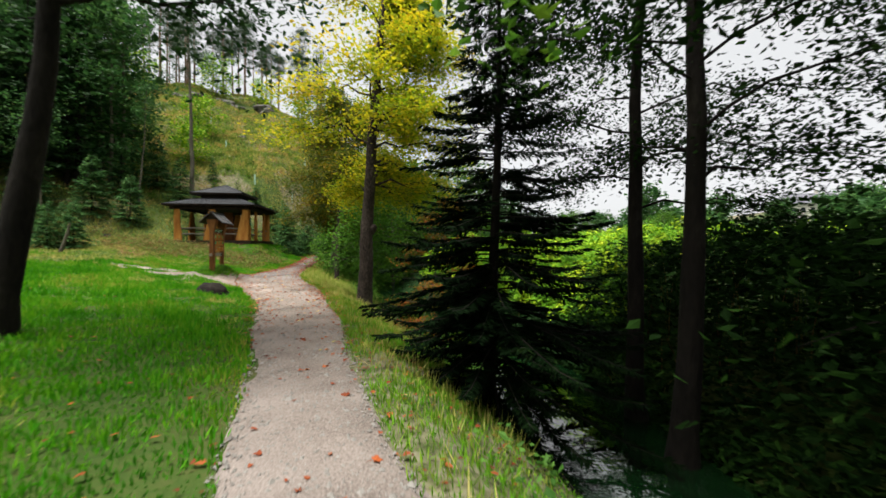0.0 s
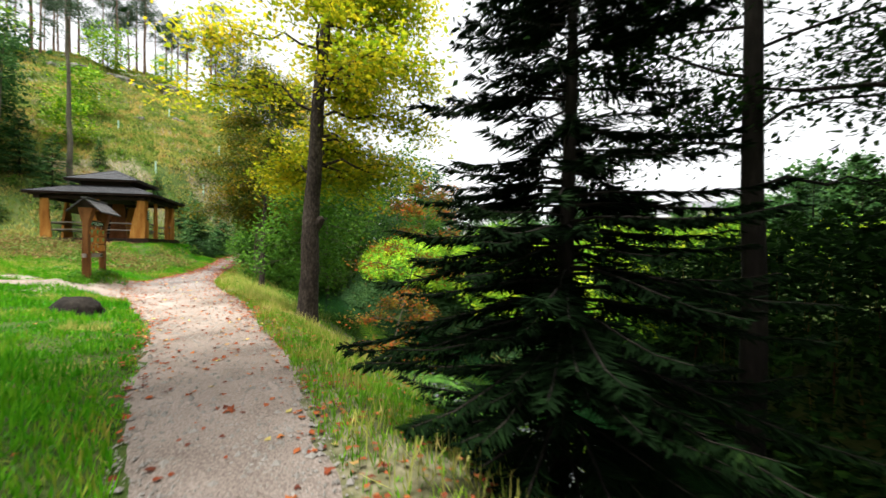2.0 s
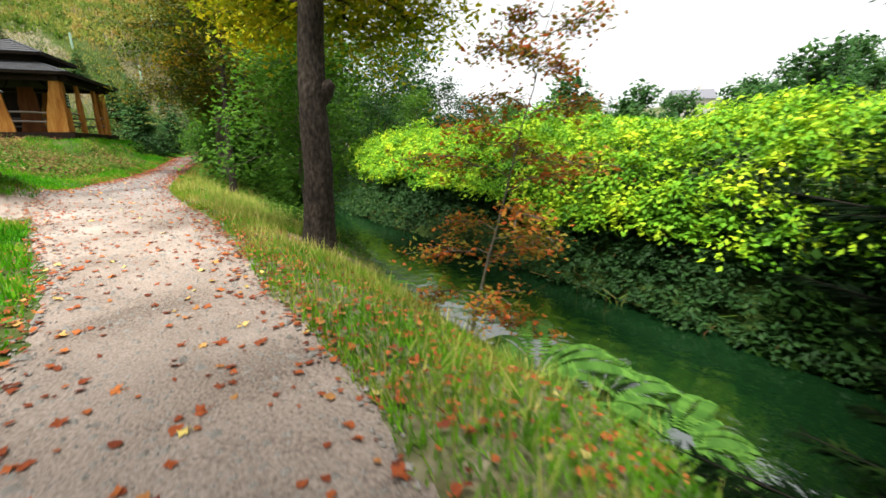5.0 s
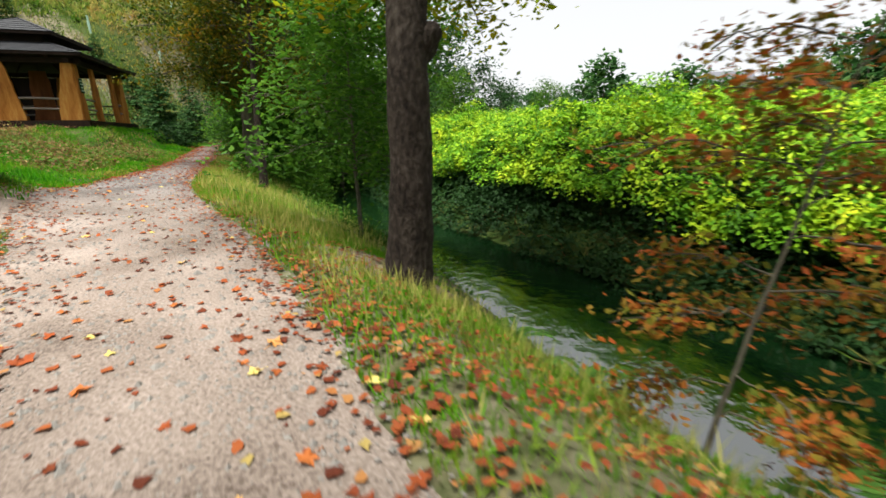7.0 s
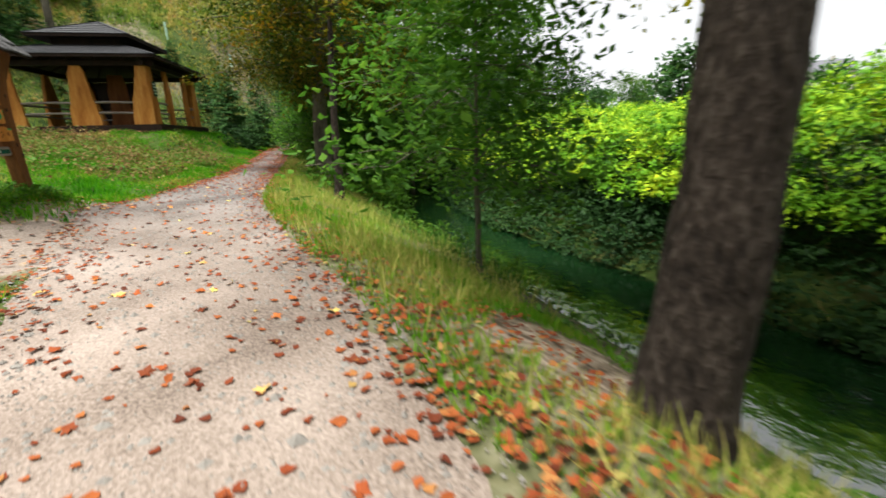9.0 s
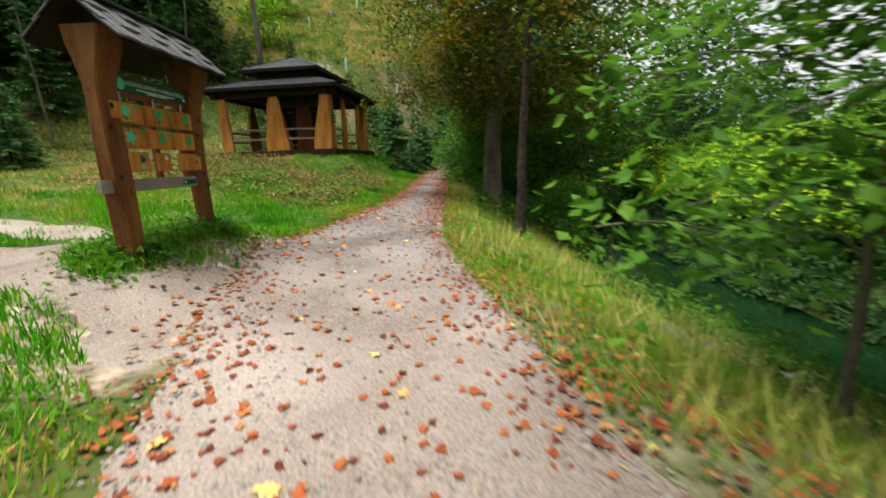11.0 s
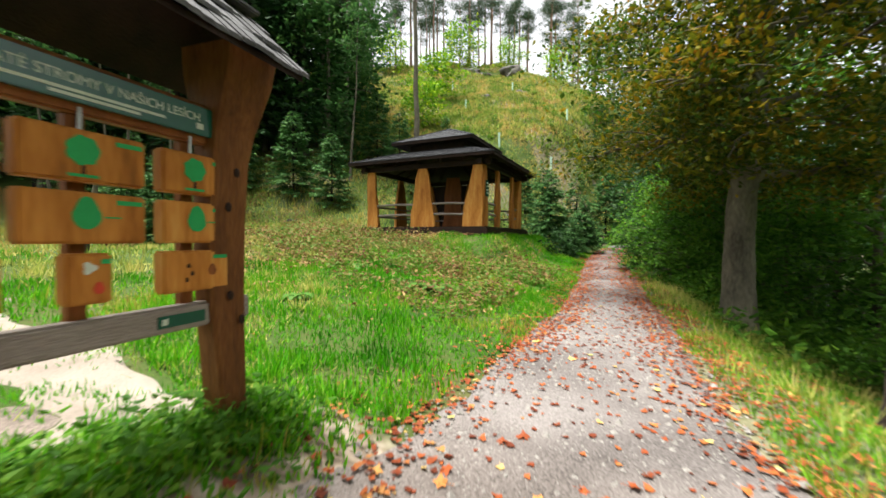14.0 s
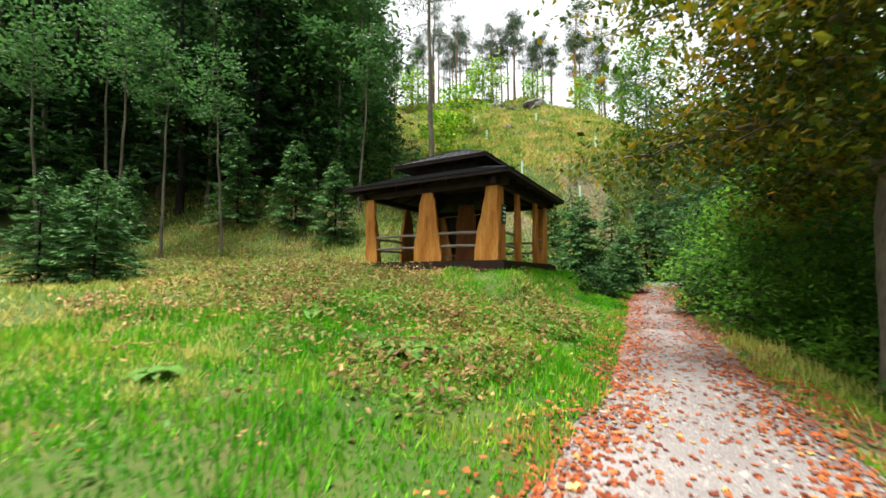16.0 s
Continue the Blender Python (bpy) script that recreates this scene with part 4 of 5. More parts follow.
# the trees by the path
maple = put(broadleaf("maple_tree", 3, 11.0, 0.25, 0.34, 3.2, 34, 46000, 0.13, M_BARK_MAPLE, M_FACE_Y, "golden-leaved maple with a dark trunk on the stream bank", lean=(0.07, 0.0), low=0.45, subs=9, sigma=0.17, taper=0.7, sides=20, rings=60, side_bias=1.1, limb_r=0.3), -2.66, 13.66)
stub = tube_arrays([(0.2, 0.0, 2.5), (0.3, -0.02, 2.6), (0.38, -0.03, 2.68), (0.44, -0.04, 2.72), (0.445, -0.04, 2.725)], [0.16, 0.14, 0.11, 0.07, 0.01], 12, 0.06, np.random.default_rng(4))
np_part("branch_stub", *stub, M_BARK_MAPLE, maple, "broken branch stub with a burl", True)
put(broadleaf("chestnut_tree", 8, 12.0, 0.3, 0.25, 3.2, 44, 72000, 0.12, M_BARK_GREY, M_LEAF_AUTUMN, "chestnut with a mossy grey trunk and turning leaves beside the path", lean=(0.07, 0.04), low=0.4, subs=9, droop=0.6, sigma=0.19, sides=18, rings=50), -7.15, 27.2)
put(broadleaf("young_tree", 15, 8.0, 0.125, 0.5, 1.5, 12, 3500, 0.13, M_BARK_MAPLE, M_LEAF_AUTUMN, "slender grey-barked young tree on the bank", lean=(0.035, 0.0), low=0.5, subs=4), -6.05, 23.25)
put(spruce("spruce_tree", 5, 8.4, 2.4, 62, 8, 330, "dense spruce on the stream bank, needles darkened for shade", low=0.02, width=0.028, length=0.24, needle=M_SPRUCE_NEAR, taper=1.05, sparse=0.5), 0.8, 6.45)
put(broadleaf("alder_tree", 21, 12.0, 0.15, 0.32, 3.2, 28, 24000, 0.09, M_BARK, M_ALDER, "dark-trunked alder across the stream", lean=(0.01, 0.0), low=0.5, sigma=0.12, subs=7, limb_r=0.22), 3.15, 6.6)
put(broadleaf("alder_tree", 23, 12.5, 0.17, 0.32, 3.5, 28, 26000, 0.09, M_BARK, M_ALDER, "alder leaning over the far bank, leaves darkened for shade", lean=(0.008, -0.01), low=0.5, sigma=0.12, subs=7, limb_r=0.22), 3.05, 5.3)
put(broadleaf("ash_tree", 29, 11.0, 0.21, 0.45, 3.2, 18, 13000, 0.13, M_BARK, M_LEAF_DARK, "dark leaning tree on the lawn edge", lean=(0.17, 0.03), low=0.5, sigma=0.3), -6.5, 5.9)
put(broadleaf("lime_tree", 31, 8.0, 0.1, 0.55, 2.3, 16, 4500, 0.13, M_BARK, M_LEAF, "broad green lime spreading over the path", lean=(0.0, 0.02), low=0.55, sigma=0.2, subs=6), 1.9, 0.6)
# Trunk out of view; dense crown added to shade the far bank.
put(broadleaf("alder_tree", 37, 10.0, 0.16, 0.16, 3.6, 22, 12000, 0.15, M_BARK, M_ALDER, "dense dark alder over the far bank, added for shade", low=0.4, sigma=0.35), 6.2, 2.2)
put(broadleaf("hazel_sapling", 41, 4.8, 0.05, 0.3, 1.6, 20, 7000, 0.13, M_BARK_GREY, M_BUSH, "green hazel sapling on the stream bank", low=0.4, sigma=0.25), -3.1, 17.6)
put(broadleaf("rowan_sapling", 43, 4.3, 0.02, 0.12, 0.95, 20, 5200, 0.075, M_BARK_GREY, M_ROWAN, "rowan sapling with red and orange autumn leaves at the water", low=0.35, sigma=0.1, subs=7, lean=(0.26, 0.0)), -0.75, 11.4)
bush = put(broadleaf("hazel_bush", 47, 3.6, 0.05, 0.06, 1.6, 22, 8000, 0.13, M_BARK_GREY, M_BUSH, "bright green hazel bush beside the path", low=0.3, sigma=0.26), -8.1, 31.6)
# Unseen tree, added to keep sun and sky off the far bank.
put(broadleaf("alder_tree", 53, 9.0, 0.2, 0.2, 4.6, 28, 24000, 0.19, M_BARK, M_ALDER, "broad alder out of view, added to shade the far bank", low=0.4, sigma=0.32), 6.3, -2.2)

# ---- the woods ----
rng = np.random.default_rng(101)
far_broad = [put(broadleaf("forest_tree", 200 + k, 16 + 2 * k, 0.2, 0.1, 3.6, 18, 2700, 0.42, M_BARK_GREY, M_WOODS, "tall deep green woodland tree on the hillside", low=0.4, sides=5, subs=1, sigma=0.36), *xy) for k, xy in enumerate(((-36.0, 36.5), (-31.5, 40.5), (-40.0, 30.5)))]
far_spruce = [put(spruce("forest_spruce", 220 + k, 15 + 4 * k, 2.9, 34, 5, 26, "tall dark spruce on the wooded slope", width=0.16, length=0.75, low=0.12, limb_step=5), *xy) for k, xy in enumerate(((-33.0, 36.0), (-38.5, 34.0)))]
small_spruce = [put(spruce("young_spruce", 230 + k, 4.2 + k, 1.5 + 0.2 * k, 26, 6, 34, "young green spruce on the slope", needle=M_SPRUCE_YOUNG, width=0.085, length=0.4, low=0.04, limb_step=5), *xy) for k, xy in enumerate(((-14.6, 38.6), (-29.0, 37.0)))]
pines = [put(pine("pine_tree", 240 + k, 13 + 1.5 * k, "tall bare-stemmed pine on the ridge", 0.42, 1.0, 0.02 * (k - 1)), *xy) for k, xy in enumerate(((-44.0, 86.0), (-38.5, 92.0), (-50.0, 80.0)))]
for o in far_broad + far_spruce:
    tagged(o, group="wooded hillside")
for o in pines:
    tagged(o, group="ridge pines")
for o in small_spruce:
    tagged(o, group="young spruces")


def edge_line(x, y):
    """Below zero: among the trees left of the clearing."""
    return x + 8.66 + 0.91 * (y - 20.0)


k = 0
for row in range(5):
    for i in range(20):
        u = i / 19
        x = -50 + 27 * u + rng.normal(0, 0.9) - row * 2.9
        y = 18 + 25 * u + rng.normal(0, 0.9) + row * 2.2
        if edge_line(x, y) > -3.5 or (u < 0.15 and row > 4):
            continue
        kind = far_spruce if rng.uniform() < 0.36 else far_broad
        copy_at(kind[int(rng.integers(len(kind)))], x, y, rng.uniform(0, 360), rng.uniform(0.75, 1.2))
for x, y, s in ((-20.5, 22.8, 0.68), (-21.7, 23.5, 0.56), (-21.2, 22.0, 0.54), (-22.3, 22.7, 0.62), (-30.2, 25.2, 0.65), (-25.5, 33.5, 1.0), (-28.2, 33.0, 1.2), (-31.5, 31.5, 1.1), (-27.5, 39.5, 1.2), (-24.5, 38.3, 0.9), (-35.0, 27.5, 1.0),
                (-13.2, 40.0, 0.75), (-15.9, 41.2, 0.9), (-17.8, 43.0, 0.7), (-12.9, 36.9, 0.4), (-20.2, 44.5, 0.5), (-38.0, 26.0, 1.1), (-25.2, 45.0, 0.5), (-14.9, 44.8, 0.9), (-13.6, 47.5, 1.2)):
    copy_at(small_spruce[int(rng.integers(2))], x, y, rng.uniform(0, 360), s)
for i in range(46):
    along_crest, back = -10 + 54 * (i + rng.uniform(0, 1)) / 46, rng.uniform(88, 108)
    copy_at(pines[i % 3], -0.6 * back + 0.8 * along_crest, 0.8 * back + 0.6 * along_crest, rng.uniform(0, 360), rng.uniform(0.6, 1.3))
lone = put(pine("pine_tree", 251, 17.0, "lone tall grey-stemmed tree behind the gazebo", 0.3, 0.5, -0.02, M_BARK_GREY), -24.6, 40.3)
# slim grey stems before the wood
stem = put(broadleaf("slim_birch", 262, 13.0, 0.09, 0.6, 1.5, 10, 900, 0.25, M_BARK_GREY, M_WOODS, "slim grey-stemmed birch at the wood's edge", lean=(0.04, 0.0), low=0.7, sides=7, subs=3, sigma=0.3), -33.0, 26.5)
for x, y, s in ((-30.8, 27.6, 0.9), (-35.5, 24.2, 1.0), (-28.6, 29.4, 0.8), (-37.0, 27.0, 1.1), (-26.8, 36.2, 0.9)):
    copy_at(stem, x, y, x * 53, s)
for x, y, s in ((-7.0, 29.9, 0.7), (-8.9, 34.6, 1.0), (-5.9, 31.5, 1.1), (-5.0, 25.6, 0.55)):
    copy_at(bush, x, y, y * 71, s)
# light green shrub on the crest
crest = put(broadleaf("birch_shrub", 260, 4.5, 0.06, 0.1, 2.0, 16, 1800, 0.3, M_BARK_GREY, M_THICKET, "light green birch shrub on the crest", low=0.4, sides=5, subs=3, sigma=0.3), -43.0, 78.0, 0, 1.5)
for x, y, s in ((-36.0, 82.0, 1.1), (-33.0, 55.5, 1.2), (-52.0, 70.0, 1.4), (-29.5, 47.8, 1.0), (-27.0, 80.0, 1.2)):
    copy_at(crest, x, y, x * 40, s)

# right of the path, further on
far_green = [put(broadleaf("woodland_tree", 270 + k, 9 + 2 * k, 0.14, 0.08, 3.2, 22, 3900, 0.33, M_BARK_GREY, M_LEAF if k else M_LEAF_DARK, "leafy green tree between path and stream", low=0.35, sides=6, subs=3, sigma=0.36), *xy) for k, xy in enumerate(((-6.6, 36.5), (-4.0, 32.5)))]
for x, y, s in ((-8.6, 41.5, 1.0), (-5.0, 42.0, 1.2), (-9.6, 47.0, 1.1), (-6.0, 48.0, 1.2), (-8.0, 53.0, 1.2), (-4.0, 55.0, 1.2), (-12.0, 58.0, 1.3), (-2.0, 46.0, 1.2), (1.5, 40.0, 1.1), (4.0, 46.0, 1.1), (7.0, 45.0, 0.85),
                (0.4, 34.0, 0.5), (3.2, 36.5, 0.5), (12, 52, 0.7), (16, 49, 0.55), (20, 56, 0.6), (26, 52, 0.5), (31, 58, 0.6), (-16, 62, 1.2), (-8, 64, 1.4), (0, 66, 1.4), (-9.0, 33.2, 0.4), (-7.4, 31.2, 0.38), (-8.2, 36.4, 0.5)):
    copy_at(far_green[int(rng.integers(2))], x, y, rng.uniform(0, 360), s * rng.uniform(0.9, 1.1))
distant = put(broadleaf("distant_tree", 280, 9, 0.16, 0.06, 3.4, 12, 1200, 0.85, M_BARK_GREY, M_WOODS, "hazy green tree across the valley", low=0.35, sides=5, subs=1, sigma=0.4), 40, 60)
for i in range(80):
    a = rng.uniform(-0.15, 1.5)
    r = rng.uniform(48, 150)
    x, y = 6 + r * math.sin(a), 14 + r * math.cos(a)
    copy_at(distant if i % 5 else far_spruce[0], x, y, rng.uniform(0, 360), rng.uniform(0.8, 1.4) * (1 if i % 5 else 0.6))
# Never in view: trees behind the start, added to close off the light.
for x, y, s in ((12, -6, 1.1), (8, -9, 1.0), (4, -14, 1.0), (-24, -6, 1.0), (-30, 8, 1.0), (-1, -18, 1.2)):
    copy_at(far_green[int(rng.integers(2))], x, y, rng.uniform(0, 360), s)

# ---- the house on the far hillside ----
house = empty("house", pose(112, 126, float(land(112, 126)) - 0.5, 0, 0, -25) @ Matrix.Scale(0.75, 4), "pale rendered house with grey gabled roof on the hill", "house")
part("wall", box_bm(-8, -5, 0, 8, 5, 9), M_WALL, house)
bm = bmesh.new()
ends = [[bm.verts.new(c) for c in ((x, -5.6, 8.6), (x, 5.6, 8.6), (x, 0, 13.0))] for x in (-8.6, 8.6)]
bm.faces.new(ends[0][::-1]), bm.faces.new(ends[1])
for q in range(3):
    bm.faces.new((ends[0][q], ends[0][(q + 1) % 3], ends[1][(q + 1) % 3], ends[1][q]))
roof = part("roof", bm, M_SLATE, house)
part("chimney", box_bm(2, -0.5, 11.5, 3, 0.5, 14.2), M_WALL, roof)
for fx in (-6, -3, 0, 3, 6):
    for fz in (1.5, 5.0):
        part("window", box_bm(fx - 0.7, -5.06, fz, fx + 0.7, -4.98, fz + 1.8), M_DARKGLASS, house)


# ---- small growth ----
def field(rng, n, x0, x1, y0, y1):
    return rng.uniform(x0, x1, n), rng.uniform(y0, y1, n)


def off_path(x, y, margin=0.0):
    px, pz, pw = path_at(y)
    on_apron = (x < -7.2) & (x > -15.3) & (np.abs(y - np.interp(x, APRON_X, APRON_Y)) < np.interp(x, APRON_X, APRON_W) - 0.06)
    on_spur = (x < -10.5) & (x > -14.3) & (np.abs(y - 18.52) < 0.55)
    near_post = ((x + 10.0) ** 2 + (y - 18.0) ** 2 * 0.2) < 0.26
    return (np.abs(x - px) > pw + margin + 0.08 * wave(x, y, 3.0, 0.4)) & (~(on_spur | on_apron) | near_post), x - px, pw


def tufts(rng, x, y, height, width, lean=0.5):
    n = len(x)
    z = land(x, y)
    az = rng.uniform(0, 2 * np.pi, n)
    tilt = np.abs(rng.normal(0, lean, n))
    h = height * rng.uniform(0.45, 1.4, n)
    along = np.stack([np.cos(az) * tilt, np.sin(az) * tilt, np.ones(n)], 1)
    along = unit(along) * h[:, None]
    a2 = az + np.pi / 2 + rng.normal(0, 0.6, n)
    across = np.stack([np.cos(a2), np.sin(a2), 0 * a2], 1) * (width * rng.uniform(0.6, 1.4, n))[:, None]
    return blades(np.stack([x, y, z - 0.01], 1), along, across, 0.0)


rng = np.random.default_rng(7)
x, y = field(rng, 620000, -16, 2.0, -0.5, 40)
ok, d, pw = off_path(x, y, -0.05)
ds = off_stream(x, y)
e = np.abs(d) - pw
left = d < 0
keep = ok & (ds < -1.0) & left & (rng.uniform(0, 1, len(x)) < np.where(e < 1.6, 0.97, np.where(e < 5, 0.9, 0.75))) & (wave(x, y, 1.3, 0.9) + rng.normal(0, 0.35, len(x)) > -0.75) & (rng.uniform(0, 1, len(x)) < 0.75 + 0.5 * smooth01(0.5 + 0.7 * wave(x, y, 4.3, 2.6)))
lump = 0.4 + 1.5 * smooth01(0.5 + 0.5 * wave(x[keep], y[keep], 2.7, 1.1) + 0.3 * wave(x[keep], y[keep], 7.0, 0.3))
lawn = tufts(rng, x[keep], y[keep], (0.085 + 0.03 * np.clip(e[keep], 0, 3) / 3) * lump, 0.018, 0.6)
keep2 = ok & (ds < -1.0) & ~left & (rng.uniform(0, 1, len(x)) < np.where(e < 2.2, 0.6, 0.3)) & (wave(x, y, 1.7, 2.3) + rng.normal(0, 0.4, len(x)) > -0.2) & (((x + 2.85) ** 2 + (y - 14.4) ** 2) > 0.75 + 0.4 * wave(x, y, 4, 1))
bank = tufts(rng, x[keep2], y[keep2], np.where(ds[keep2] > -1.7, 0.07, 0.12), 0.013, 0.6)
tagged(np_part("lawn_grass", *lawn, M_GRASS), "short bright green lawn grass with straw patches", "grass", kind="stuff")
xb, yb = field(rng, 80000, 0.0, 2.6, 0.5, 26)
pxb, pzb, pwb = path_at(yb)
xb = xb + pxb + pwb - 0.05
kb = (off_stream(xb, yb) < -0.95) & (((xb + 2.85) ** 2 + (yb - 14.4) ** 2) > 0.7 + 0.4 * wave(xb, yb, 4, 1)) & (wave(xb, yb, 1.7, 2.3) + rng.normal(0, 0.5, len(xb)) > -0.1)
bank = join([bank, tufts(rng, xb[kb], yb[kb], np.where(off_stream(xb[kb], yb[kb]) > -1.7, 0.07, 0.1), 0.012, 0.7)])
tagged(np_part("bank_grass", *bank, M_BANK), "green grass on the stream bank", "grass", kind="stuff")
x, y = field(rng, 150000, -11, 2.0, 0, 40)
ok, d, pw = off_path(x, y, 0.1)
ds = off_stream(x, y)
keep = ok & (ds < -1.5) & (d > 0) & (((x + 2.85) ** 2 + (y - 14.4) ** 2) > 0.9) & (wave(x, y, 1.1, 4.4) + rng.normal(0, 0.3, len(x)) > 0.0)
straw = tufts(rng, x[keep], y[keep], np.interp(y[keep], [14.5, 16, 21, 23], [0.24, 0.36, 0.36, 0.24]), 0.011, 0.75)
tagged(np_part("dry_grass", *straw, M_DRY), "long straw-coloured grass along the stream bank", "grass", kind="stuff")
# rough grass of the slope and the lawn's outer parts
x, y = field(rng, 200000, -60, -8, 2, 62)
ok, d, pw = off_path(x, y, 1.5)
s = -0.6 * x + 0.8 * y
keep = ok & (d < 0) & ((x < -15.5) | (y > 30)) & (edge_line(x, y) > -26) & ~((np.abs(x + 17.66) < 3.9) & (np.abs(y - 33.42) < 3.9))
x, y, s = x[keep], y[keep], s[keep]
rough_grass = tufts(rng, x, y, np.where(s > 36, 0.3, 0.2), np.where(s > 36, 0.05, 0.03), 0.9)
tagged(np_part("hillside_grass", *rough_grass, M_HILL), "rough green and straw grass of the hillside", "grass", kind="stuff")


x, y = field(rng, 230000, -78, -8, 38, 108)
far_up = -0.6 * x + 0.8 * y
keep = (far_up > 52) & (far_up < 99) & (edge_line(x, y) > -18) & (x < path_at(y)[0] - 8)
x, y = x[keep], y[keep]
tagged(np_part("upper_hillside_grass", *tufts(rng, x, y, 0.42, 0.13, 0.9), M_HILL), "faded green and straw grass of the upper hillside", "grass", kind="stuff")


def low_growth(rng, x, y, height, size, per):
    x, y = np.repeat(x, per) + rng.normal(0, 0.16, len(x) * per), np.repeat(y, per) + rng.normal(0, 0.16, len(y) * per)
    z = land(x, y) + rng.uniform(0.02, 1, len(x)) ** 1.3 * np.repeat(height, per)
    return scatter_leaves(rng, np.stack([x, y, z], 1), size, 0.1, 1.3)


# straw drifts in the lawn
x, y = field(rng, 170000, -21, 0, 1, 31)
ok, d, pw = off_path(x, y, 0.2)
keep = ok & (d < 0) & (wave(x, y, 1.0, 3.3) + 0.5 * wave(x, y, 3.1, 0.2) + 0.4 * smooth01((-x - 10.8) / 3.5) * smooth01((y - 17) / 4) + rng.normal(0, 0.2, len(x)) > 0.42)
tagged(np_part("straw_grass", *tufts(rng, x[keep], y[keep], 0.13, 0.013, 1.3), M_DRY), "flattened straw-coloured grass in drifts on the lawn", "grass", kind="stuff")
# dead leaves and bare straw in patches below the gazebo
x, y = field(rng, 42000, -26, -10, 21.5, 31)
ok, d, pw = off_path(x, y, 0.8)
keep = ok & (d < 0) & (wave(x, y, 1.4, 2.9) + 0.5 * wave(x, y, 4.0, 0.6) + rng.normal(0, 0.25, len(x)) > 0.55 - 0.3 * smooth01((-x - 11) / 4))
x, y = x[keep], y[keep]
tagged(np_part("dead_bracken", *scatter_leaves(rng, np.stack([x, y, land(x, y) + rng.uniform(0.03, 0.14, len(x))], 1), 0.075, 0.1), M_BRACKEN), "brown dead bracken lying in patches on the upper lawn", "bracken", kind="stuff")
# weeds rooting in the sand behind the board
x, y = field(rng, 26, -14.5, -10.4, 17.9, 19.1)
x, y = np.repeat(x, 60), np.repeat(y, 60)
tagged(np_part("sand_grass", *tufts(rng, x + rng.normal(0, 0.1, len(x)), y + rng.normal(0, 0.08, len(y)), 0.1, 0.014, 0.8), M_GRASS), "small grass tufts rooting in the sandy side path", "grass", kind="stuff")
# tussocks standing out of the lawn
x, y = field(rng, 1500, -21, -4, 4, 30)
ok, d, pw = off_path(x, y, 0.25)
keep = ok & (d < 0) & (wave(x, y, 0.8, 4.0) + rng.normal(0, 0.4, len(x)) > 0.0)
x, y = np.repeat(x[keep], 70), np.repeat(y[keep], 70)
x, y = x + rng.normal(0, 0.09, len(x)), y + rng.normal(0, 0.09, len(y))
tall = 0.16 + 0.05 * wave(x, y, 2.0, 1.0)
straw_side = wave(x, y, 0.6, 1.5) + 0.5 * smooth01((-x - 11) / 5) > 0.3
tagged(np_part("tussock_grass", *tufts(rng, x[~straw_side], y[~straw_side], tall[~straw_side], 0.014, 0.7), M_GRASS), "green grass tussocks standing out of the lawn", "grass", kind="stuff")
tagged(np_part("faded_tussocks", *tufts(rng, x[straw_side], y[straw_side], tall[straw_side], 0.014, 0.9), M_DRY), "faded yellow grass tussocks in the lawn", "grass", kind="stuff")
# shrubs on the steep bank behind the gazebo
x, y = field(rng, 520, -24, -11.2, 34.5, 46)
keep = (x < path_at(y)[0] - 1.3) & ~((np.abs(x + 17.66) < 4.0) & (np.abs(y - 33.42) < 4.2)) & (wave(x, y, 0.7, 0.4) + rng.normal(0, 0.3, len(x)) > np.where(x > -15.5, -0.6, 0.35))
x, y = x[keep], y[keep]
tagged(np_part("slope_shrubs", *low_growth(rng, x, y, 0.5 + 0.9 * rng.uniform(0, 1, len(x)), 0.17, 90), M_LEAF_DARK), "dark green shrubs on the steep bank behind the gazebo", "shrubs", kind="stuff")
# brambles before the gazebo
x, y = field(rng, 11000, -32, -11, 21, 33)
ok, d, pw = off_path(x, y, 0.6)
band = np.abs((y - 27.4) - 0.12 * (x + 17) * -1.0) + rng.normal(0, 0.5, len(x))
keep = ok & (d < 0) & (band < 3.6) & (wave(x, y, 1.1, 0.7) + rng.normal(0, 0.3, len(x)) > -0.2) & ~((np.abs(x + 17.66) < 3.9) & (np.abs(y - 33.42) < 3.9))
x, y = x[keep], y[keep]
tagged(np_part("brambles", *low_growth(rng, x, y, 0.12 + 0.3 * rng.uniform(0, 1, len(x)) + 0.25 * np.clip(wave(x, y, 1.5, 0.7), 0, 1), 0.1, 13), M_BRAMBLE), "brown and green bramble scrub below the gazebo", "brambles", kind="stuff")
# low scrub dotted over the hillside
x, y = field(rng, 11000, -66, -12, 34, 96)
keep = (wave(x, y, 0.55, 3.1) + rng.normal(0, 0.3, len(x)) > 0.15) & (edge_line(x, y) > -16) & (-0.6 * x + 0.8 * y < 98) & ~((np.abs(x + 17.66) < 3.2) & (np.abs(y - 33.42) < 3.2)) & (x < path_at(y)[0] - 2)
x, y = x[keep], y[keep]
tagged(np_part("hillside_scrub", *low_growth(rng, x, y, 0.2 + 0.4 * rng.uniform(0, 1, len(x)), 0.17, 12), M_BRAMBLE), "russet and green scrub dotted over the hillside", "scrub", kind="stuff")
# green bushes on the hillside
x, y = field(rng, 900, -62, -12.5, 36, 92)
keep = (wave(x, y, 0.8, 5.1) + rng.normal(0, 0.35, len(x)) > 0.35) & (edge_line(x, y) > -16) & (-0.6 * x + 0.8 * y < 96) & (x < path_at(y)[0] - 2)
x, y = x[keep], y[keep]
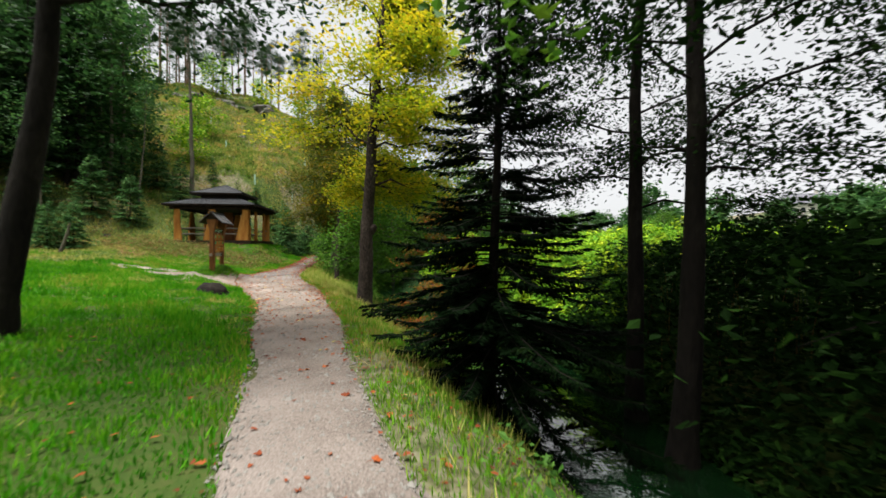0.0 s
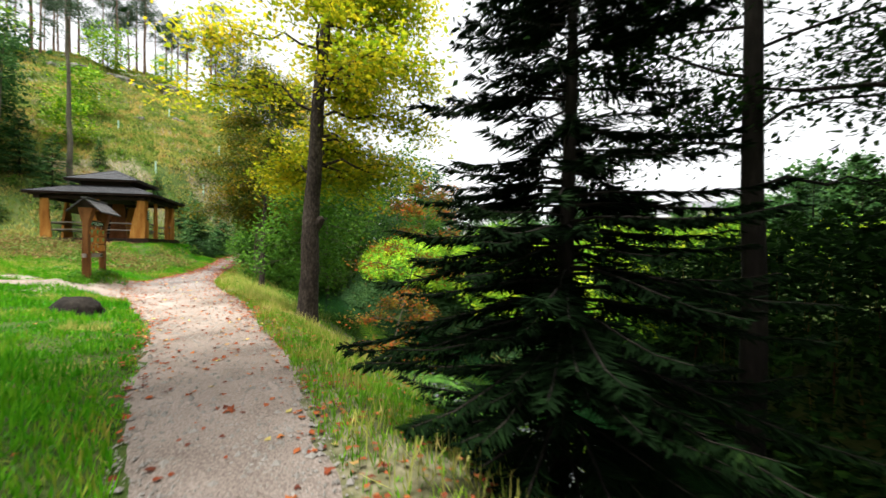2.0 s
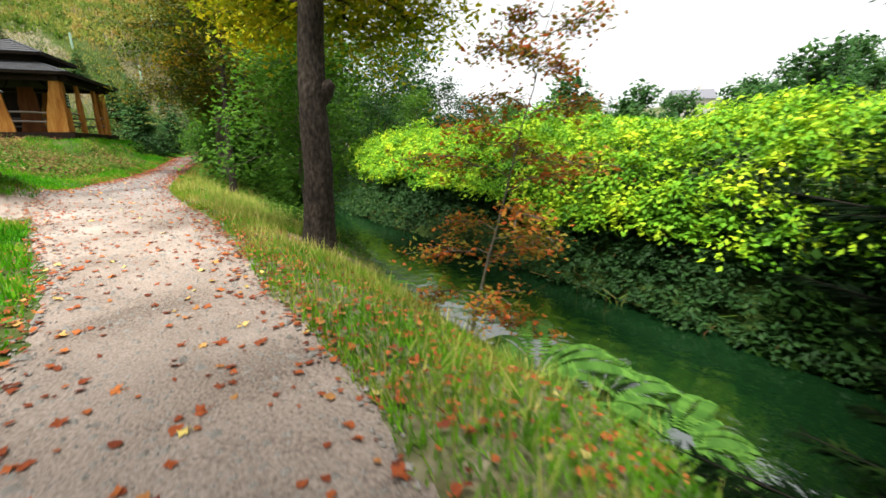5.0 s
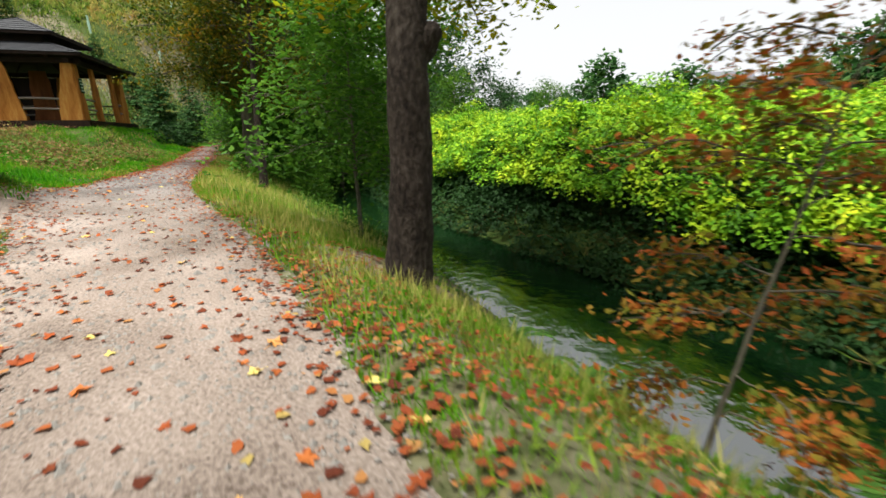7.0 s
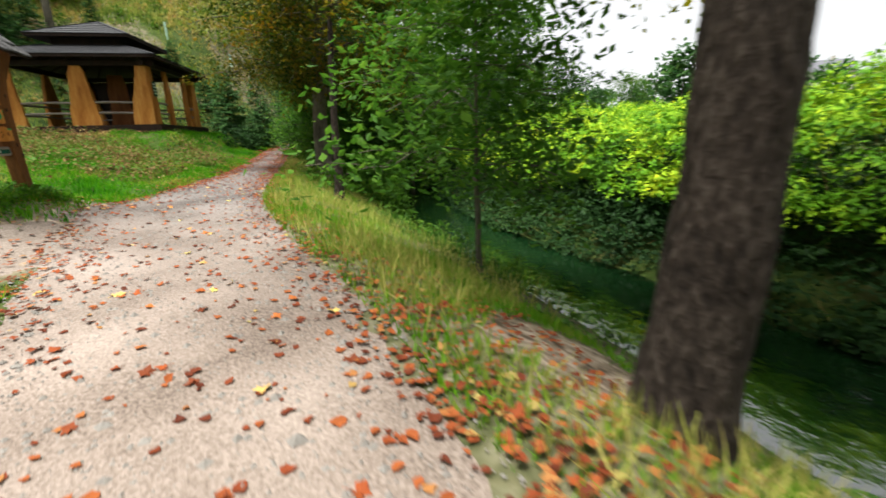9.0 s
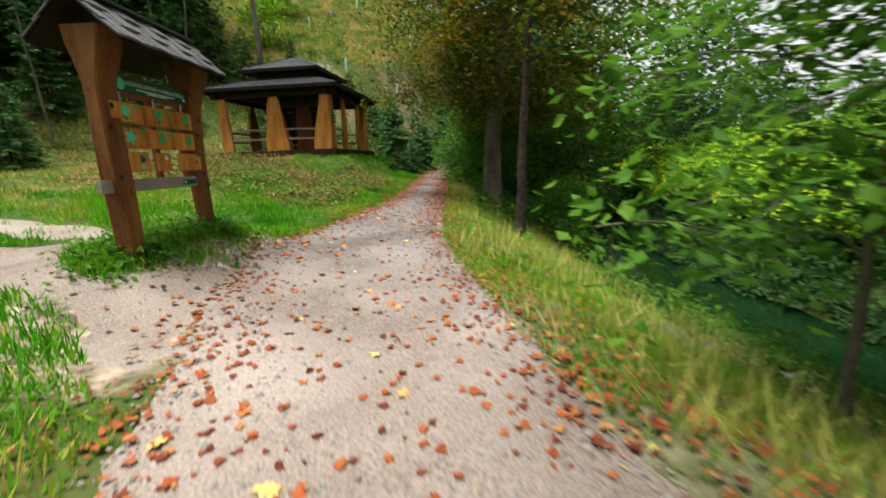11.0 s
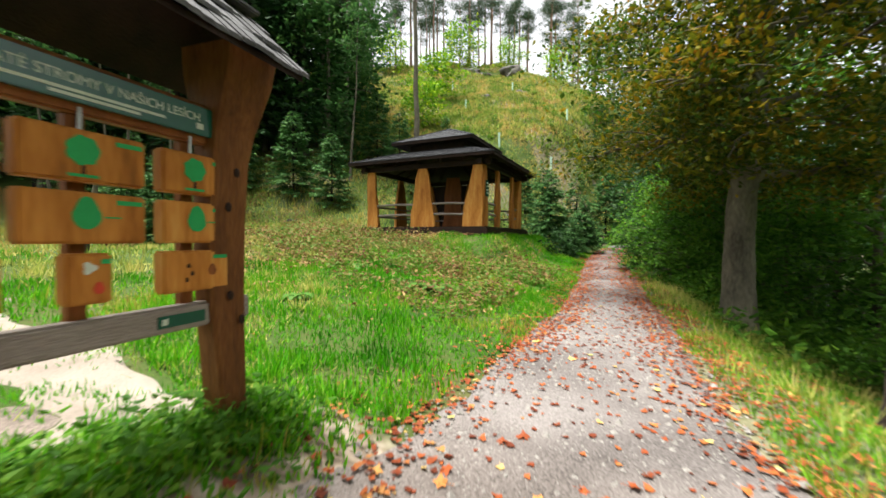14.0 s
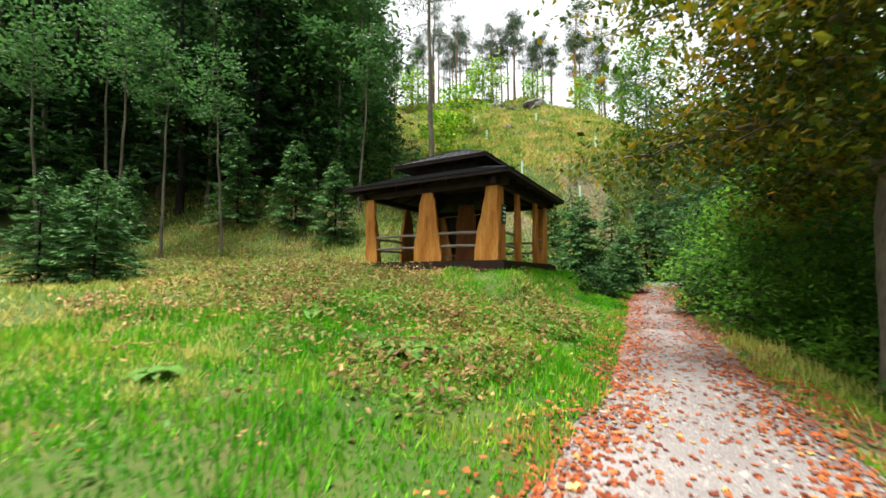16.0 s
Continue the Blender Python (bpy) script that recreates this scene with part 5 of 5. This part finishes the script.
tagged(np_part("hillside_bushes", *low_growth(rng, x, y, 0.5 + 0.9 * rng.uniform(0, 1, len(x)), 0.2, 70), M_LEAF), "small green bushes scattered on the hillside", "bushes", kind="stuff")
# herbs and seedlings by the water
x, y = field(rng, 1500, -9, 2.4, 2, 38)
ok, d, pw = off_path(x, y, 0.3)
ds = off_stream(x, y)
keep = ok & (d > 0) & (ds < -0.9) & (ds > -1.9 - 0.03 * y) & ((y < 8.5) | (y > 25) | (rng.uniform(0, 1, len(x)) < 0.16)) & ((x + 2.9) ** 2 + (y - 14.2) ** 2 > 0.5)
x, y = x[keep], y[keep]
tagged(np_part("bank_herbs", *low_growth(rng, x, y, 0.12 + 0.3 * rng.uniform(0, 1, len(x)), 0.1, 16), M_HERB), "broad-leaved green herbs at the water's edge", "herbs", kind="stuff")
# weeds and seedlings on the shelf of the bank past the maple
x, y = field(rng, 900, -6.5, -1.2, 15.6, 22.5)
ds = off_stream(x, y)
keep = (ds > -2.3) & (ds < -0.95) & (wave(x, y, 1.8, 0.9) + rng.normal(0, 0.4, len(x)) > 0.1)
x, y = x[keep], y[keep]
tagged(np_part("bank_weeds", *low_growth(rng, x, y, 0.2 + 0.45 * rng.uniform(0, 1, len(x)), 0.085, 22), M_LEAF), "green weeds and seedlings on the shelf of the bank", "weeds", kind="stuff")
# scrub between path and stream further on
x, y = field(rng, 900, -10, -3.4, 24, 44)
ok, d, pw = off_path(x, y, 1.0)
keep = ok & (d > 0) & (off_stream(x, y) < -0.8)
x, y = x[keep], y[keep]
tagged(np_part("bank_scrub", *low_growth(rng, x, y, 0.3 + 0.9 * rng.uniform(0, 1, len(x)) * np.clip((x - path_at(y)[0] - 1.2) / 3, 0.1, 1), 0.16, 22), M_LEAF), "green shrubby growth between path and stream", "scrub", kind="stuff")
# broad-leaved weeds in the lawn
x, y = field(rng, 1500, -18, 0, 1, 31)
ok, d, pw = off_path(x, y, 0.15)
keep = ok & (d < 0) & (wave(x, y, 0.9, 1.2) + rng.normal(0, 0.3, len(x)) > 0.1)
x, y = x[keep], y[keep]
tagged(np_part("lawn_weeds", *low_growth(rng, x, y, 0.05 + 0.09 * rng.uniform(0, 1, len(x)), 0.075, 9), M_HERB), "clover and plantain among the lawn grass", "weeds", kind="stuff")
# herbs round the notice board's feet
along_ = rng.uniform(-1.0, 1.15, 150)
x, y = -9.88 - 0.12 * along_ + rng.normal(0, 0.13, 150), 17.85 + along_ + rng.normal(0, 0.08, 150)
tagged(np_part("board_herbs", *low_growth(rng, x, y, 0.1 + 0.16 * rng.uniform(0, 1, 150), 0.07, 22), M_BUSH), "lush green weeds round the notice board posts", "weeds", kind="stuff")
along_ = rng.uniform(-1.05, 1.2, 7000)
x, y = -9.88 - 0.12 * along_ + rng.normal(0, 0.13, 7000), 17.85 + along_
tagged(np_part("board_grass", *tufts(rng, x, y, 0.13, 0.012, 0.7), M_GRASS), "long grass round the notice board posts", "grass", kind="stuff")


# ---- the thicket across the stream ----
def thicket_top(x, y):
    ds = off_stream(x, y)
    return (1.75 + 0.5 * wave(x, y, 0.55, 0.8) + 0.55 * wave(x, y, 1.7, 1.4)) * smooth01((ds - 1.2 - 0.5 * wave(x, y, 0.9, 3.3)) / 2.7) + 0.25


def domes(rng, x, y, z, radius, per, size):
    """Sprays of leaves that hang outward round each place like a shaggy dome, open underneath."""
    n = len(x) * per
    c = np.repeat(np.stack([x, y, z], 1), per, 0)
    r = np.repeat(radius * rng.uniform(0.45, 1.5, len(x)), per)
    az, up = rng.uniform(0, 2 * np.pi, n), rng.uniform(-0.25, 1, n)
    flat = np.sqrt(np.clip(1 - up ** 2, 0, 1))
    out = np.stack([np.cos(az) * flat, np.sin(az) * flat, up * 0.75], 1)
    at = c + out * (r * rng.uniform(0.75, 1.1, n))[:, None]
    along = unit(np.stack([np.cos(az), np.sin(az), rng.normal(-0.35, 0.3, n)], 1) + rng.normal(0, 0.3, (n, 3)))
    side = unit(np.cross(along, out + np.array([0, 0, 0.6])) + rng.normal(0, 0.2, (n, 3)))
    s = size * rng.uniform(0.6, 1.35, (n, 1))
    return blades(at - along * s * 0.4, along * s, side * s * 0.6, 0.12)


rng = np.random.default_rng(11)
n = 5200
y = rng.uniform(9.0, 44, n)
x = stream_at(y) + 2.4 + 15 * rng.uniform(0, 1, n) ** 1.7
ds = off_stream(x, y)
face = ds < 4.6
z = land(x, y) + thicket_top(x, y) * np.where(face, rng.uniform(0.3, 1.0, n) ** 0.4, rng.uniform(0.9, 1.04, n))
keep = (ds > 2.0) & (y + rng.normal(0, 1.2, n) + 0.8 * wave(x, y, 0.8, 1.0) > 10.3) & ~((ds > 6) & (rng.uniform(0, 1, n) < 0.35))
tagged(np_part("thicket", *domes(rng, x[keep], y[keep], z[keep], 0.34, 58, 0.11), M_THICKET), "tall bright green knotweed thicket on the far bank", "thicket", kind="stuff")
# inside of the thicket: dark leaf colour stands for the shade in its gaps
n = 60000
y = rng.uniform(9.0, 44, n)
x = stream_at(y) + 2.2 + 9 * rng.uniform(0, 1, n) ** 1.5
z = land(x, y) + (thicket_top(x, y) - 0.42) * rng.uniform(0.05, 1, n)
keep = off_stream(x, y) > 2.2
tagged(np_part("thicket_inside", *scatter_leaves(rng, np.stack([x, y, z], 1)[keep], 0.16, 0.4), M_LEAF_DARK), "lower leaves inside the thicket, darkened for shade", "thicket", kind="stuff")
# nettles and herbs on the bank, their deep green darkened for alder shade
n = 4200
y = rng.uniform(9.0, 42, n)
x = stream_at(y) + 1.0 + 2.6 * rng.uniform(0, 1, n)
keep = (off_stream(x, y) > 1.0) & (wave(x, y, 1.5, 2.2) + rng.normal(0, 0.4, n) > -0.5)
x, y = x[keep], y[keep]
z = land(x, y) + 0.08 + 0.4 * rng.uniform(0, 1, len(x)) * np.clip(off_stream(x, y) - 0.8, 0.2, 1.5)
tagged(np_part("waterside_growth", *domes(rng, x, y, z, 0.2, 24, 0.1), M_LEAF_DARK), "deep green nettles and herbs along the far bank, darkened for shade", "herbs", kind="stuff")
arr = []
for i in range(500):
    yy = rng.uniform(6, 32)
    xx = float(stream_at(yy)) + 1.3 + 5 * rng.uniform() ** 1.5
    h = float(thicket_top(xx, yy)) * 0.95
    zz = float(land(xx, yy))
    b = rng.normal(0, 0.12, 2)
    arr.append(tube_arrays([(xx, yy, zz - 0.05), (xx + b[0] * 0.4, yy + b[1] * 0.4, zz + h * 0.5), (xx + b[0] * 2, yy + b[1] * 2, zz + h)], [0.014, 0.011, 0.005], 4))
tagged(np_part("thicket_canes", *join(arr), M_BRAMBLE), "brown canes of the thicket", "canes", kind="stuff")
# undergrowth beneath the alders; its near-black leaf colour stands for deep shade
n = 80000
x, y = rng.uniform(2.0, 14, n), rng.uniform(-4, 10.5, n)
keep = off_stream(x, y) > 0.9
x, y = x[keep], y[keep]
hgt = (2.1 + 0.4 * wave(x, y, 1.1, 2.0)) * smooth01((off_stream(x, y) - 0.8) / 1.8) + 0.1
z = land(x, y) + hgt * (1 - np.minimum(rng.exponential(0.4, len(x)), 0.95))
tagged(np_part("undergrowth", *scatter_leaves(rng, np.stack([x, y, z], 1), 0.17, 0.25), M_ALDER), "deep green undergrowth beneath the alders, darkened for shade", "undergrowth", kind="stuff")


# ---- ferns and broad rosettes ----
def rosette(name, seed, leaves, length, label, category, mat=M_HERB, segs=5, width=0.16, rise=0.9):
    rng = np.random.default_rng(seed)
    g = empty(name, Matrix(), label, category)
    for i in range(leaves):
        az = 2.4 * i + rng.normal(0, 0.2)
        ln = length * rng.uniform(0.7, 1.15)
        q = np.linspace(0, 1, segs + 1)
        c = np.stack([np.cos(az) * q * ln, np.sin(az) * q * ln, (rise * q - rise * 0.95 * q ** 2) * ln + 0.02], 1)
        w = width * ln / length * np.sin(np.pi * np.clip(q * 0.92 + 0.05, 0, 1)) ** 0.7
        side = np.array([-math.sin(az), math.cos(az), 0.0])
        dip = np.array([0, 0, 0.25])
        v = np.concatenate([c - side * w[:, None] + dip * w[:, None], c, c + side * w[:, None] + dip * w[:, None]])
        m = segs + 1
        f = [(k, k + 1, m + k + 1, m + k) for k in range(segs)] + [(m + k, m + k + 1, 2 * m + k + 1, 2 * m + k) for k in range(segs)]
        np_part("leaf", v, f, mat, g, smooth=True)
    return g


def fern(name, seed, fronds, length, label):
    rng = np.random.default_rng(seed)
    g = empty(name, Matrix(), label, "fern")
    for i in range(fronds):
        az = 2.4 * i + rng.normal(0, 0.25)
        ln = length * rng.uniform(0.7, 1.15)
        n = 26
        q = np.repeat(np.linspace(0.12, 1, n), 2)
        sgn = np.tile((-1.0, 1.0), n)
        c = np.stack([np.cos(az) * q, np.sin(az) * q, 1.1 * q - 0.95 * q * q], 1) * ln
        out = np.stack([-np.sin(az) * sgn + 0.35 * np.cos(az), np.cos(az) * sgn + 0.35 * np.sin(az), 0 * q - 0.15], 1)
        wd = (0.24 * ln * np.sin(np.pi * np.clip(q, 0, 0.97)) ** 0.6)[:, None]
        fwd = np.stack([np.cos(az) + 0 * q, np.sin(az) + 0 * q, 0.2 + 0 * q], 1) * 0.045
        np_part("frond", *blades(c, unit(out) * wd, fwd), M_HERB, g)
    return g


burdock = put(rosette("burdock", 3, 9, 0.5, "broad-leaved green burdock rosette in the grass", "burdock"), -12.35, 24.2, 0, 1, 0)
copy_at(burdock, -14.55, 24.4, 80, 0.85, 0)
copy_at(burdock, -13.2, 21.6, 160, 0.5, 0)
f0 = put(fern("fern", 5, 11, 0.75, "green fern arching over the stream bank"), 0.1, 9.75, 0, 1, 0.02)
for x, y, s in ((-0.3, 10.25, 1.25), (0.5, 9.2, 1.0), (-1.15, 12.2, 0.6), (-1.5, 13.2, 0.5), (-6.2, 27.9, 0.9), (-5.6, 29.0, 1.0), (-0.9, 14.9, 0.6)):
    copy_at(f0, x, y, x * 77, s, 0.02)

# ---- stumps, a dead stem, rocks, tree tubes ----
g = empty("dead_stem", pose(-19.35, 20.7, float(land(-19.35, 20.7)) - 0.1, 0, 0, 0), "bare grey leaning dead stem in the grass", "dead tree")
np_part("stem", *tube_arrays([(0, 0, 0), (0.2, 0.05, 0.6), (0.36, 0.1, 1.2), (0.45, 0.12, 1.65)], [0.09, 0.075, 0.06, 0.045], 9, 0.06, np.random.default_rng(2)), M_BARK_GREY, g, smooth=True)
rng = np.random.default_rng(19)
g = empty("tree_stump", pose(-6.93, 12.35, float(land(-6.93, 12.35)) + 0.02), "dark weathered tree stump in the lawn", "stump")
v, f = tube_arrays([(0, 0, -0.1), (0.0, 0, 0.08), (0.02, 0.01, 0.2), (0.05, 0.01, 0.28), (0.06, 0.01, 0.34), (0.06, 0.01, 0.36)], [0.52, 0.44, 0.38, 0.3, 0.16, 0.01], 16, 0.09, rng)
np_part("stump_body", v, f, M_BARK, g, smooth=True)
old = copy_at(g, -24.8, 30.4, 40, 0.9, -0.05)
tagged(old, "weathered tree stump on the slope")


def rock(name, seed, r, label):
    bm = bmesh.new()
    bmesh.ops.create_icosphere(bm, subdivisions=3, radius=r)
    for v in bm.verts:
        k = noise.noise(v.co * (1.3 / r) + Vector((seed * 3.1, 0, 0))) + 0.4 * noise.noise(v.co * (4 / r))
        v.co = v.co * (1 + 0.4 * k)
        v.co.z *= 0.62
    return tagged(part(name, bm, M_STONE), label, "rock")


r0 = put(rock("rock", 1, 1.0, "grey weathered rock outcrop on the hillside"), -40.5, 76.5, 0, 2.0, 0.2)
for x, y, s in ((-38.5, 77.5, 1.4), (-34.0, 78.5, 1.8), (-33.0, 76.5, 1.0), (-44.5, 74.0, 1.5), (-26.0, 62.0, 0.9), (-46.5, 72.0, 1.2), (-18.1, 41.5, 0.5), (-14.4, 42.0, 0.5), (-28.4, 58.5, 0.7)):
    copy_at(r0, x, y, x * 61, s, 0.1)


def tree_tube(x, y):
    bm = bmesh.new()
    bmesh.ops.create_cone(bm, cap_ends=False, segments=10, radius1=0.07, radius2=0.08, depth=1.2)
    bmesh.ops.solidify(bm, geom=bm.faces[:], thickness=0.006)
    for v in bm.verts:
        v.co.z += 0.6
    return tagged(put(part("tree_tube", bm, M_TUBE), x, y, 0, 1.0, 0.02), "pale green plastic tree guard on the hillside", "tree guard", "tree guards")


for x, y in ((-21.6, 47.2), (-28.4, 53.8), (-18.4, 50.2), (-19.0, 56.6), (-27.4, 63.2), (-35.0, 62.0)):
    tree_tube(x, y)


# ---- fallen leaves ----
def litter(rng, x, y, size):
    n = len(x)
    px, pz, pw = path_at(y)
    z = land(x, y) + np.where(np.abs(x - px) < pw, 0.03, 0.045)
    az = rng.uniform(0, 6.283, n)
    along = np.stack([np.cos(az), np.sin(az), rng.normal(0.03, 0.12, n)], 1)
    across = np.stack([-np.sin(az), np.cos(az), rng.normal(0, 0.16, n)], 1)
    s = size * rng.uniform(0.45, 1.45, (n, 1))
    k = 7
    a = np.linspace(0, 2 * np.pi, k, endpoint=False)[None, :] + rng.normal(0, 0.12, (n, k))
    r = 0.5 * (1 + 0.28 * np.cos(3 * a) + rng.normal(0, 0.13, (n, k)))
    ring = (along[:, None, :] * (np.cos(a) * r)[..., None] + across[:, None, :] * (np.sin(a) * r * 0.8)[..., None]) * s[:, None, :]
    ring[..., 2] += rng.uniform(0, 0.14, (n, k)) * s
    v = np.concatenate([np.zeros((n, 1, 3)), ring], 1) + np.stack([x, y, z], 1)[:, None, :]
    f = np.array([[0, 1 + q_, 1 + (q_ + 1) % k] for q_ in range(k)])
    return v.reshape(-1, 3), (np.arange(n)[:, None, None] * (k + 1) + f[None]).reshape(-1, 3)


rng = np.random.default_rng(23)
x, y = field(rng, 330000, -13, 1.0, 0, 44)
px, pz, pw = path_at(y)
d = x - px
u = np.abs(d) / pw
on = u < 1
edge = np.exp(-((u - 1.0) / np.interp(y, [0, 20, 24, 44], [0.28, 0.28, 0.42, 0.42])) ** 2)
dens = np.interp(y, [0, 5, 8, 12, 19, 21.5, 24, 44], [0.006, 0.02, 0.1, 0.22, 0.2, 0.25, 1.0, 1.3]) * (np.interp(y, [0, 20, 24, 30], [0.32, 0.3, 0.16, 0.3]) + 1.8 * edge) * (u < 1.5)
dens = dens * np.where(d < -pw * 1.02, 0.3, 1.0)
dens = dens + np.where((d > pw) & (d < pw + 1.8), np.interp(y, [0, 4, 7, 12, 18, 22, 30], [0.02, 0.04, 0.14, 0.24, 0.16, 0.12, 0.1]), 0)
dens = dens + np.where((d < -pw) & (d > -pw - 6), 0.006, 0)
keep = (rng.uniform(0, 1, len(x)) < dens) & (off_stream(x, y) < -1.0) & (wave(x, y, 2.3, 0.5) + rng.normal(0, 0.6, len(x)) > -0.6)
x, y = x[keep], y[keep]
tagged(np_part("leaf_litter", *litter(rng, x, y, np.where(y > 21, 0.05, 0.05)[:, None]), M_FALLEN), "rust-brown and orange fallen leaves", "fallen leaves", kind="stuff")


def lobed_leaf(seed):
    rng = random.Random(seed)
    bm = bmesh.new()
    ring = []
    for i in range(14):
        a = 2 * math.pi * i / 14
        r = 0.055 * (1 + 0.32 * math.cos(5 * a) + 0.1 * rng.uniform(-1, 1)) * (1.15 if abs(a - math.pi) > 0.6 else 0.6)
        ring.append(bm.verts.new((r * math.cos(a), r * math.sin(a), 0.012 + 0.02 * math.sin(2 * a + seed) * rng.uniform(0.3, 1.2))))
    c = bm.verts.new((0, 0, 0.006))
    for i in range(14):
        bm.faces.new((c, ring[i], ring[(i + 1) % 14]))
    box_bm(-0.11, -0.002, 0.004, -0.03, 0.002, 0.008, 0, bm)
    me = bpy.data.meshes.new("leaf")
    bm.to_mesh(me), bm.free()
    me.materials.append(M_FALLEN_ONE)
    return me


shapes = [lobed_leaf(k) for k in range(6)]
k = 0
while k < 280:
    y = rng.uniform(2, 23)
    if rng.uniform() > np.interp(y, [2, 7, 12, 23], [0.03, 0.25, 1, 1]):
        continue
    px, pz, pw = [float(a) for a in path_at(y)]
    u = rng.uniform(-1.1, 1.5)
    x = px + u * pw
    ob = new("leaf", shapes[k % 6])
    ob.parent = path
    ob.matrix_basis = pose(x, y, float(land(x, y)) + 0.028, rng.normal(0, 8), rng.normal(0, 8), rng.uniform(0, 360)) @ Matrix.Scale(rng.uniform(0.42, 0.75), 4)
    k += 1
# pebbles and grit
n = 20000
y = rng.uniform(0.5, 26, n)
px, pz, pw = path_at(y)
x = px + rng.uniform(-1, 1, n) * pw
s = rng.exponential(0.006, n) + 0.004
arr = np.array([[1, 0, 0], [0, 1, 0], [-1, 0, 0], [0, -1, 0], [0, 0, 0.7]])
az = rng.uniform(0, 6.283, n)
rot = np.stack([np.stack([np.cos(az), -np.sin(az), 0 * az], 1), np.stack([np.sin(az), np.cos(az), 0 * az], 1), np.stack([0 * az, 0 * az, 1 + 0 * az], 1)], 1)
v = np.einsum("nij,kj->nki", rot, arr) * s[:, None, None] * rng.uniform(0.7, 1.3, (n, 1, 3)) + np.stack([x, y, land(x, y) + 0.021], 1)[:, None, :]
f = (np.arange(n)[:, None, None] * 5 + np.array([[0, 1, 4], [1, 2, 4], [2, 3, 4], [3, 0, 4]])).reshape(-1, 3)
tagged(np_part("pebbles", v.reshape(-1, 3), f, M_PEBBLE), "small pale pebbles and grit on the path", "pebbles", kind="stuff")
